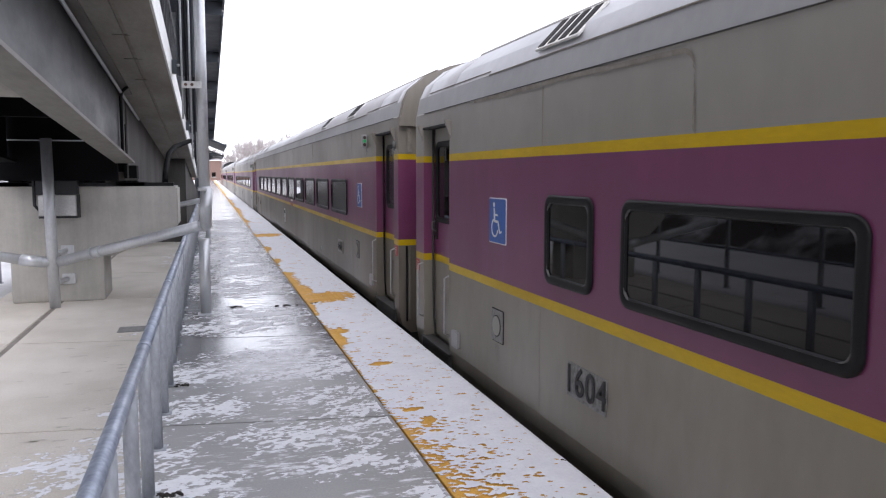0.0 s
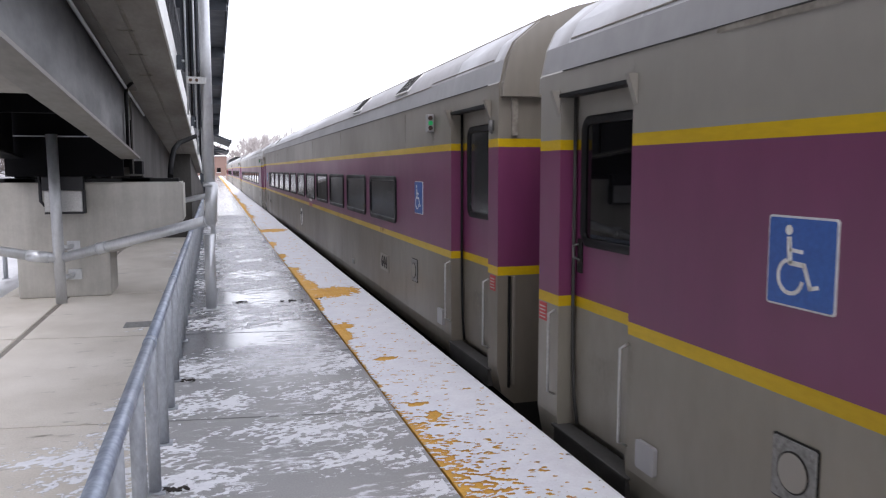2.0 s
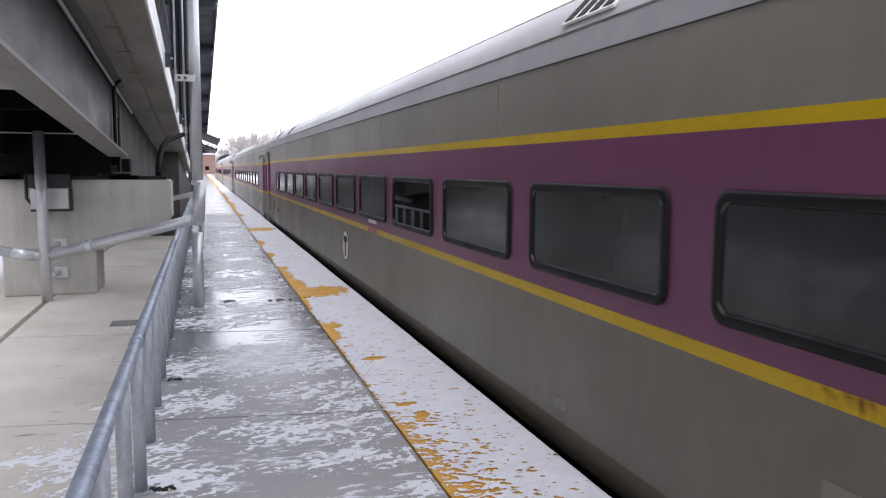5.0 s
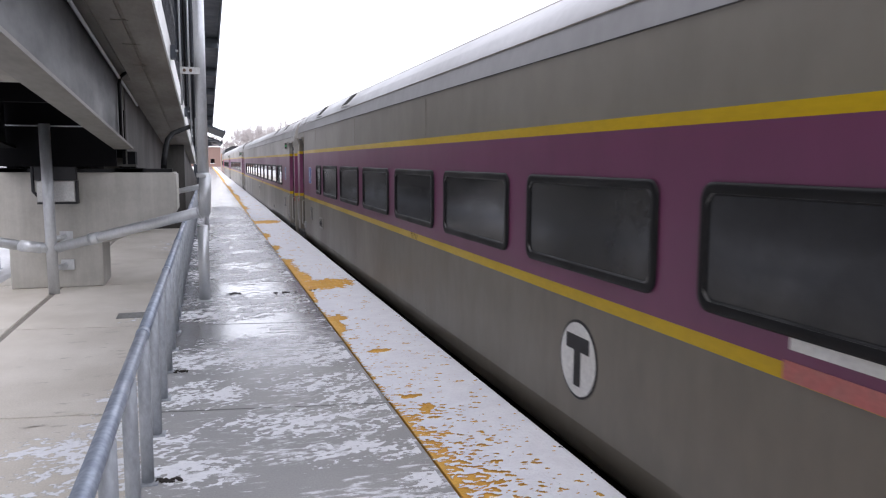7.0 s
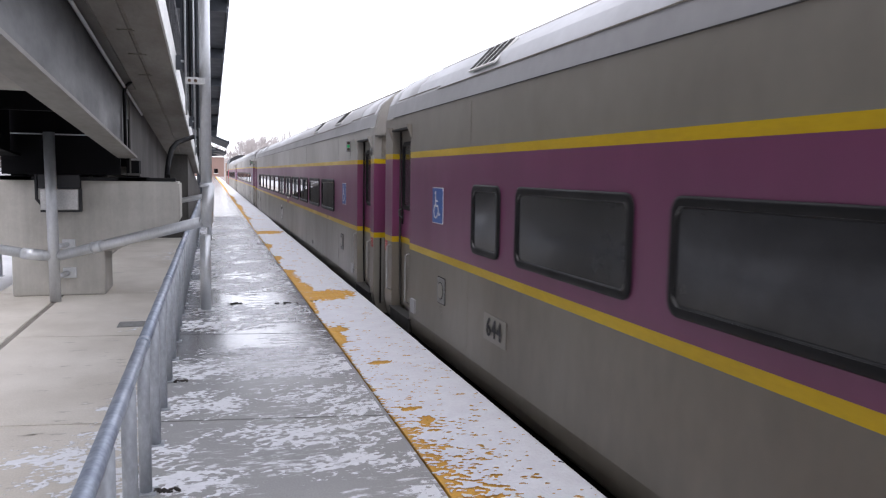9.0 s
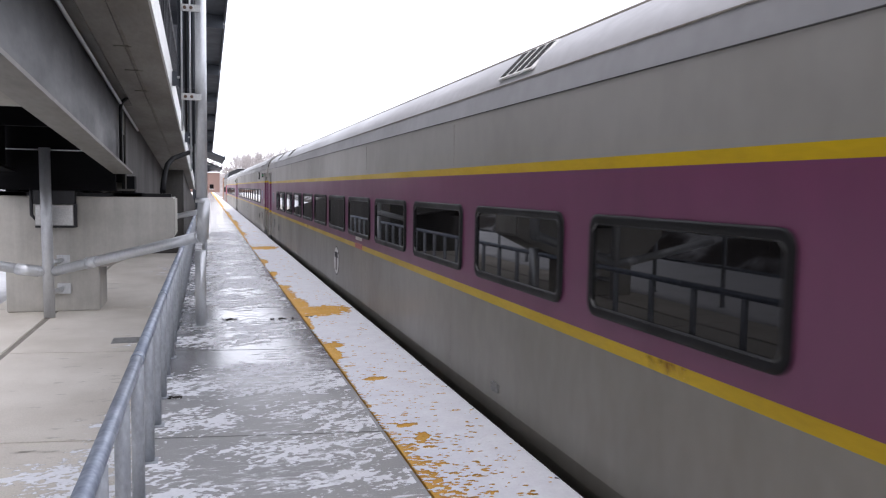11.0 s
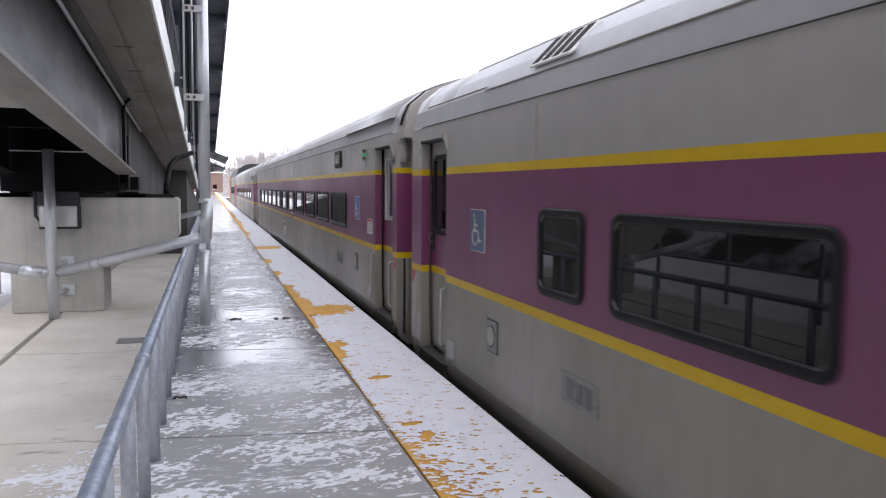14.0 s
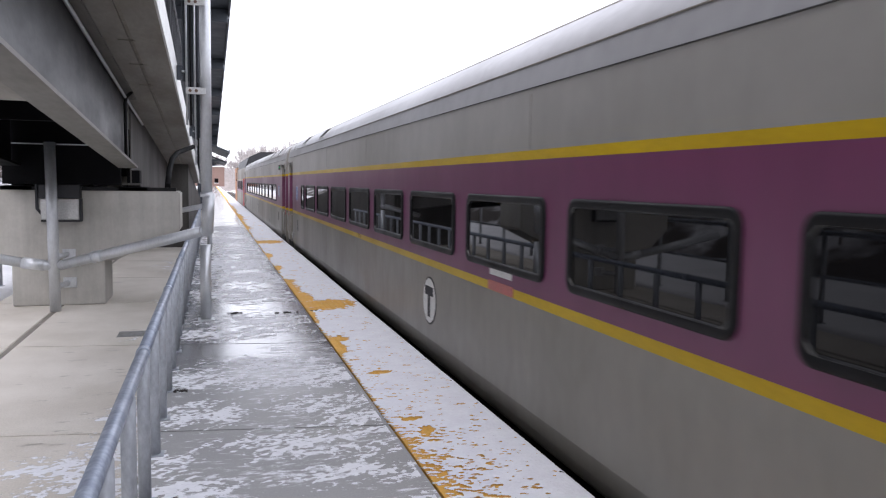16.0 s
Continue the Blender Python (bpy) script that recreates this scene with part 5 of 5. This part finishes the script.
    for y in (2.585, 23.40):
        streak_layer(car, "grime_streak", M["drip"], y, 0.36, 0.15, 0.30, 0.42)
    if lamp:
        streak_layer(car, "grime_streak", M["drip"], 1.925, 1.76, 0.16, 0.16, 0.65)
    for y in (4.05, 15.97):
        streak_layer(car, "rust_scuff", M["rustscuff"], y, 0.768, 0.46, 0.08, 0.5)
    for y in (0.97, 24.9):
        streak_layer(car, "grime_streak", M["drip"], y, 0.52, 0.70, 0.46, 0.40, -HW + 0.097)
    for y in (1.42, 24.47):
        streak_layer(car, "grime_streak", M["drip"], y, 0.70, 0.10, 0.60, 0.40)
    # roof vents
    for y in (3.28, 5.9, 20.0, 22.65) if front != "cab" else (20.0, 22.65):
        vt = part("roof_vent", box(B(), -0.13, 0.13, -0.275, 0.275, -0.010, 0.006, 0.004), M["white"], car, loc=(-1.395, y, 2.295 + UP))
        vt.rotation_euler = (0, radians(-46), 0)
        for i in range(4):
            bm = B()
            box(bm, -0.115, 0.115, -0.252 + i * 0.137, -0.160 + i * 0.137, 0.004, 0.010, 0.002)
            part("louvre", bm, M["under"], vt)
    for x, z in ((-1.0, 2.525), (-0.86, 2.565)):
        bm = B()
        rod(bm, (x, 0.7, z), (x, 25.2, z), 0.017, sides=6)
        part("roof_rib", bm, M["graydirt"], car, loc=(0, 0, UP))
    # seams, drip rail
    bm = B()
    box(bm, -HW - 0.004, -HW + 0.02, 0.55, 25.24, 2.001, 2.0055)
    part("drip_rail", bm, M["seam"], car, loc=(0, 0, UP))
    bm = B()
    for ya, yb, z in ((0.55, 2.12, 2.175), (2.12, 23.7, 2.150), (23.7, 25.24, 2.175)):
        box(bm, -1.492 + (z - 2.15) * 0.5, -1.40, ya, yb, z, z + 0.007)
    part("roof_seam", bm, M["stain"], car, loc=(0, 0, UP))
    for y in (0.58,):
        bm = B()
        rod(bm, (-HW - 0.02, y - 0.16, 1.69), (-HW - 0.02, y - 0.16, 1.76), 0.018, sides=12)
        rod(bm, (-HW - 0.02, y - 0.16, 1.67), (-HW - 0.02, y - 0.16, 1.69), 0.012, sides=10)
        part("marker_lamp", bm, M["bead"], car, loc=(0, 0, UP))
    bogie(car, 4.0)
    bogie(car, 21.9)
    bm = B()
    box(bm, -1.3, 1.3, 7.0, 18.8, 0.35, 0.68, 0.05)
    part("equipment_box", bm, M["under"], car)
    bm = B()
    rod(bm, (0, -0.02, 0.85), (0, 0.5, 0.85), 0.11)
    rod(bm, (0, 25.4, 0.85), (0, 25.92, 0.85), 0.11)
    part("coupler", bm, M["under"], car)
    for s in (0.2, 25.7):
        bm = B()
        tube(bm, [(-0.9, s - 0.1, 0.95), (-0.85, s, 0.72), (-0.9, s + 0.1, 0.95)], 0.03, 8)
        part("brake_hose", bm, M["rubber"], car)
    if number:
        pl = (0.43, 0.185, M["plate"] if len(number) > 3 else M["graydirt"]) if plate_z else None
        for y in (22.13, 3.95):
            lettering(car, number, y, plate_z, 0.215 if len(number) > 3 else 0.18, M["ink"], plate=pl)
    return car


cars = [
    coach("purple and grey passenger coach with pale weathered paint", M["gray"], "1604", sign_shift=-0.13, rear_glass="glass", rear=25.53),
    coach("purple and grey passenger coach with dark grime", M["graydirt"], "644", glass=("haze", "glass"), end_number="644"),
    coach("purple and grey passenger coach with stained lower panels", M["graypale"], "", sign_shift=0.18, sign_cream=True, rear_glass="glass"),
    coach("purple and grey cab coach with framed sliding window", M["graypale"], "", front="cab", front_shift=0.12, end_number="1601"),
    coach("purple and grey passenger coach next to the locomotive", M["graypale"], ""),
]
bm = B()
edge = [(23.9, 1.992), (23.2, 1.984), (22.4, 1.986), (21.9, 1.974), (21.5, 1.970)] + [(21.36 - 0.08 * math.sin(radians(a)), 1.885 + 0.08 * math.cos(radians(a))) for a in range(0, 91, 15)] + [(21.272, 1.64)]
for (ya, za), (yb, zb) in zip(edge, edge[1:]):
    w = 0.012
    vs = [bm.verts.new((-HW - 0.0025, y, z)) for y, z in ((ya, za - w), (ya, za + w), (yb + (w if zb < 1.9 else 0), zb + w), (yb - (w if zb < 1.9 else 0), zb - w))]
    bm.faces.new(vs)
part("rust_stain", bm, M["stain"], cars[0], "brown rounded stain line", (0, 0, UP))
bm = B()
hull(bm, 0.258, 0.274, 0.0, 2.06)
part("rubber_arch", bm, [M["rubber"]] * 7, cars[3], "black rubber arch on the roof end", (0, 0, UP))
bm = B()
wave = [(15.35 + 0.3 * i, 0.66 - 0.037 * (0.3 * i - 0.7) ** 2) for i in range(13)]
for (ya, za), (yb, zb) in zip(wave, wave[1:]):
    w = 0.010
    bm.faces.new([bm.verts.new((-HW - 0.002, y, z)) for y, z in ((ya, za - w), (ya, za + w), (yb, zb + w), (yb, zb - w))])
part("dust_line", bm, M["gray_low"], cars[2], "wavy dust line", (0, 0, UP))
pl = part("number_panel", sheet(B(), 0.40, 0.17, 0.004, -0.005, 0.0), M["plate"], cars[2], "worn number panel", (-HW, 22.1, 0.40 + UP))
bm = B()
for i in range(3):
    box(bm, -0.008, -0.005, -0.145 + i * 0.105, -0.070 + i * 0.105, -0.055, 0.055, 0.001)
part("text_bar", bm, M["bead"], pl)
cab = cars[3]
bm = B()
hull(bm, 0.56, 3.48, 0.0, 2.15)
cowl = part("roof_cowl", bm, [M["cant"]] * 7, cab, "raised grey roof panel", (0, 0, UP + 0.006))
cowl.scale = (1.009, 1, 1.002)
for dy, w in ((3.44, 0.10), (3.20, 0.08), (2.95, 0.07), (2.72, 0.09)):
    streak_layer(cab, "grime_streak", M["drip"], dy, 1.995, w, 0.36, 0.45)
bm = B()
hull(bm, 0.12, 0.257, 0.02, 1.93)
part("roof_shroud", bm, [M["graypale"]] * 7, cab, "pale curved roof end plate", (0, 0, UP))
bm = B()
rod(bm, (-1.45, 0.31, 1.69), (-1.45, 0.31, 1.93), 0.045, sides=20)
part("corner_casing", bm, M["graypale"], cab, "rounded grey corner casing", (0, 0, UP))
bm = B()
tube(bm, [(-1.29, 0.29, 1.86), (-1.295, 0.27, 1.60), (-1.30, 0.27, 1.24), (-1.28, 0.26, 1.12), (-1.22, 0.24, 1.04), (-1.10, 0.22, 1.00)], 0.017)
part("jumper_cable", bm, M["bead"], cab, "grey jumper cable", (0, 0, UP))
bm = B()
box(bm, -1.345, -1.255, 0.25, 0.33, 1.80, 1.90, 0.01)
part("socket_box", bm, M["plate"], cab, loc=(0, 0, UP))
part("cab_number_box", sheet(B(), 0.56, 0.25, 0.04, -0.02, 0.0), M["rubber"], cab, "dark number box with pale digits", (-HW, 4.03, 1.835 + UP))
lettering(cab, "1601", 4.02, 1.83, 0.19, M["shed"], x=-HW - 0.018)
part("notice_plate", sheet(B(), 0.29, 0.18, 0.004, -0.004, 0.0), M["white"], cab, "white safety notice with red heading", (-HW, 1.705, 0.965 + UP))
part("notice_heading", sheet(B(), 0.27, 0.028, 0.003, -0.007, -0.004), M["fadedred"], cab, loc=(-HW, 1.705, 1.035 + UP))
bm = B()
for i in range(5):
    box(bm, -0.0065, -0.004, -0.12 + 0.02 * (i % 2), 0.12 - 0.03 * (i % 3), 0.035 - i * 0.024, 0.041 - i * 0.024)
part("text_bar", bm, M["bead"], cab, loc=(-HW, 1.705, 0.965 + UP))
lettering(cab, "1601", 3.92, 0.405, 0.17, M["bead"], plate=(0.40, 0.17, M["plate"]))


def locomotive():
    lo = thing("locomotive", "orange and purple diesel locomotive with a dark roof", "locomotive")
    bm = B()
    for x0, x1, y0, y1, z0, z1, mi in ((-1.5, 1.5, 0.4, 13.6, -0.2, 0.72, 0), (-1.5, 1.5, 0.4, 13.6, 0.72, 1.5, 1), (-1.5, 1.5, 0.4, 13.6, 1.5, 1.58, 2),
                                       (-1.48, 1.48, 0.4, 13.6, 1.58, 2.25, 0), (-1.52, 1.52, 13.6, 18.0, -0.2, 2.45, 3)):
        box(bm, x0, x1, y0, y1, z0, z1, 0.03, mi)
    part("car_body", bm, [M["graydirt_low"], M["purple"], M["stripe"], M["orange"]], lo, loc=(0, 0, UP))
    bm = B()
    prof = [(-1.47, 2.25), (-1.25, 2.85), (-0.7, 3.12), (0.7, 3.12), (1.25, 2.85), (1.47, 2.25)]
    a = [bm.verts.new((x, 0.4, z)) for x, z in prof]
    b = [bm.verts.new((x, 16.4, z)) for x, z in prof]
    for i in range(6):
        bm.faces.new((a[i], a[(i + 1) % 6], b[(i + 1) % 6], b[i]))
    bm.faces.new(a[::-1])
    bm.faces.new(b)
    part("roof_hood", bm, M["black"], lo, "soot-dark roof", (0, 0, UP))
    for y in (3.0, 6.0, 9.0):
        bm = B()
        rod(bm, (0, y, 3.12), (0, y, 3.24), 0.5, sides=20)
        part("roof_fan", bm, M["under"], lo, loc=(0, 0, UP))
    for y in (2.0, 5.0, 8.0, 11.0):
        part("side_grille", box(B(), -1.53, -1.48, y - 0.8, y + 0.8, 0.9, 1.45, 0.01), M["under"], lo, loc=(0, 0, UP))
    part("cab_window", sheet(B(), 0.9, 0.6, 0.05, -0.02, 0.0), M["glass"], lo, loc=(-1.52, 15.2, 1.75 + UP))
    part("red_door", box(B(), -1.54, -1.5, 1.0, 1.9, 0.0, 1.6, 0.01), M["red"], lo, "red cab-side door", (0, 0, UP))
    bogie(lo, 3.2)
    bogie(lo, 13.2)
    return lo


loco = locomotive()


# ---- trees and distance ----
def bare_tree(rnd, height, m, spread=0.5, depth=4, name="bare_tree", label="leafless winter tree with fine twigs"):
    segs = []

    def grow(p, d, length, r, level):
        q = p + d * length
        segs.append((p, q, r, r * 0.68))
        if level == 0:
            return
        for _ in range(rnd.choice((2, 3, 3)) if level > 1 else 3):
            a = Vector((rnd.gauss(0, spread), rnd.gauss(0, spread), rnd.uniform(0.0, 0.45)))
            t = rnd.uniform(0.55, 1.0)
            grow(p.lerp(q, t), (d + a).normalized(), length * rnd.uniform(0.55, 0.8), r * 0.55, level - 1)
        grow(q, (d + Vector((rnd.gauss(0, 0.15), rnd.gauss(0, 0.15), 0.1))).normalized(), length * 0.75, r * 0.66, level - 1)

    grow(Vector((0, 0, 0)), Vector((rnd.gauss(0, 0.05), rnd.gauss(0, 0.05), 1)).normalized(), height * 0.30, height * 0.017, depth)
    return segs


def twig_mesh(name, segs, m):
    verts, faces = [], []
    for p, q, r0, r1 in segs:
        d = (q - p).normalized()
        u = d.orthogonal().normalized()
        v = d.cross(u)
        i = len(verts)
        for c, r in ((p, r0), (q, r1)):
            for k in range(3):
                a = k * 2.0944
                verts.append(c + (u * math.cos(a) + v * math.sin(a)) * r)
        for k in range(3):
            faces.append((i + k, i + (k + 1) % 3, i + 3 + (k + 1) % 3, i + 3 + k))
    me = bpy.data.meshes.new(name)
    me.from_pydata(verts, [], faces)
    me.materials.append(m)
    return me


def tree(x, y, z, h, m, seed, depth=5):
    rnd = random.Random(seed)
    segs = bare_tree(rnd, h, m, depth=depth)
    t = thing("bare_tree", "leafless winter tree with fine bare twigs", "tree", "bare trees", loc=(x, y, z))
    part("trunk", twig_mesh("trunk", segs[:1], m), None, t)
    part("crown", twig_mesh("crown", segs[1:], m), None, t)
    return t


rnd = random.Random(11)
for i in range(14):
    tree(rnd.uniform(-9, -7.0), -4 + i * 2.4 + rnd.uniform(-1, 1), 0.2, rnd.uniform(6, 10), M["bark"], 100 + i)


def side_wood():
    """A thick belt of leafless trees and scrub beyond the snow."""
    rnd = random.Random(21)
    segs = []
    # the last 40 trees are added out of view, for darker far reflections
    for i in range(150):
        x, y = rnd.uniform(-27, -10), rnd.uniform(-25, 48) if i < 110 else rnd.uniform(48, 130)
        off = Vector((x, y, 1.0 + 0.1 * (-10 - x)))
        for p, q, a, b in bare_tree(rnd, rnd.uniform(5, 12), None, 0.6, 4):
            segs.append((p + off, q + off, max(a, 0.02), max(b, 0.014)))
    for i in range(160):
        x, y = rnd.uniform(-14, -7), rnd.uniform(-15, 48)
        off = Vector((x, y, 0.2 + 0.25 * (-7 - x)))
        for p, q, a, b in bare_tree(rnd, rnd.uniform(1.5, 3.5), None, 0.8, 3):
            segs.append((p + off, q + off, max(a, 0.014), max(b, 0.01)))
    tagged(new("side_wood", twig_mesh("side_wood", segs, M["bark"])), "thick leafless wood and scrub beyond the snow", "woodland", kind="stuff")


side_wood()
# single far trees, with the haze painted into their colour
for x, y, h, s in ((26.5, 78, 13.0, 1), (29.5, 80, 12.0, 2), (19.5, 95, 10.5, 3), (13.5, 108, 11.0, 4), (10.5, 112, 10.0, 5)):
    tree(x, y, RAIL, h, M["hazebark"], 300 + s)


def hillside():
    bm = B()
    rows = []
    for y, z in ((229, -3.5), (240, 1.0), (270, 4.0), (320, 6.5), (420, 8.0), (600, 0)):
        rows.append([bm.verts.new((x, y + 6 * noise.noise((x * 0.05, y, 0)), z + 0.8 * noise.noise((x * 0.06, y * 0.06, 3)))) for x in range(-40, 241, 10)])
    for a, b in zip(rows, rows[1:]):
        for i in range(len(a) - 1):
            bm.faces.new((a[i], a[i + 1], b[i + 1], b[i])).smooth = True
    tagged(part("hillside", bm, M["farhill"]), "brown winter hillside under leafless trees", "hillside", kind="structure")


hillside()


def far_wood():
    """A belt of bare woodland closing the line, its haze put into the pale twig colour."""
    rnd = random.Random(5)
    segs = []
    for i in range(130):
        x = rnd.uniform(-24, 62)
        y = rnd.uniform(238, 300)
        h = rnd.uniform(7, 11) * (1.3 if 9 < x < 24 else 0.9)
        off = Vector((x, y, 2.0))
        for p, q, a, b in bare_tree(rnd, h, None, 0.55, 4):
            segs.append((p + off, q + off, max(a, 0.05), max(b, 0.04)))
    me = twig_mesh("far_wood", segs, M["hazebark"])
    tagged(new("far_wood", me), "belt of leafless woodland, paled for winter haze", "woodland", kind="stuff")


far_wood()


def hut(x0, x1, y0, y1, z1, m, label):
    h = thing("station_building", label, "building", loc=(x0, y0, -0.1))
    bm = B()
    box(bm, 0, x1 - x0, 0, y1 - y0, 0, z1, 0.02)
    part("wall", bm, m, h)
    bm = B()
    box(bm, -0.4, x1 - x0 + 0.4, -0.4, y1 - y0 + 0.4, z1 + 0.002, z1 + 0.25, 0.03)
    part("roof", bm, M["snow"], h)
    for i in range(3):
        bm = B()
        xx = (x1 - x0) * (i + 0.5) / 3
        box(bm, xx - 0.5, xx + 0.5, -0.04, 0.02, 0.9, 2.1, 0.02)
        w = part("window", bm, M["glass"], h)
        bm = B()
        box(bm, xx - 0.6, xx + 0.6, -0.10, -0.04, 0.82, 0.9)
        part("sill", bm, M["white"], w)


hut(-9, 3.4, 215, 224, 5.2, M["brick"], "low red-brick station building at the platform's end")


def far_canopy():
    fc = thing("platform_canopy", "dark platform canopy on slim posts", "canopy", kind="structure", loc=(0, 36, 0))
    for ya, yb, drop in ((0, 7.9, 0.0), (8, 16, 0.28)):
        bm = B()
        vs = [bm.verts.new((x, y, z - drop)) for y in (ya, yb) for x, z in ((-1.1, 3.46), (0.76, 2.72), (0.76, 2.80), (-1.1, 3.56))]
        for f in ((0, 1, 2, 3), (7, 6, 5, 4), (0, 4, 5, 1), (1, 5, 6, 2), (2, 6, 7, 3), (3, 7, 4, 0)):
            bm.faces.new([vs[i] for i in f])
        part("roof_panel", bm, M["canopy"], fc)
        bm = B()
        box(bm, 0.762, 0.82, ya, yb, 2.68 - drop, 2.84 - drop, 0.01)
        part("gutter", bm, M["canopy"], fc)
    for y in (0.5, 4.5, 8.5, 12.5):
        bm = B()
        box(bm, -0.6, -0.45, y - 0.08, y + 0.08, 0, 2.9)
        part("post", bm, M["canopy"], fc)
        bm = B()
        vs = [bm.verts.new(c) for c in ((-0.45, y - 0.04, 2.25), (0.7, y - 0.04, 2.42), (-0.45, y - 0.04, 2.42), (-0.45, y + 0.04, 2.25), (0.7, y + 0.04, 2.42), (-0.45, y + 0.04, 2.42))]
        for f in ((0, 1, 2), (5, 4, 3), (0, 3, 4, 1), (1, 4, 5, 2), (2, 5, 3, 0)):
            bm.faces.new([vs[i] for i in f])
        part("bracket", bm, M["canopy"], fc)


far_canopy()


RIDE = (-0.003, 0.042, 0.006, 0.044, 0.03)   # each coach sits a little differently on its springs


def motions():
    for i, c in enumerate(cars):
        walk(c, [(t, pose(TRACK_X, s + (i - 1) * PITCH, RAIL + RIDE[i])) for t, s in RUN])
    walk(loco, [(t, pose(TRACK_X, s + 4 * PITCH, RAIL)) for t, s in RUN])


motions()
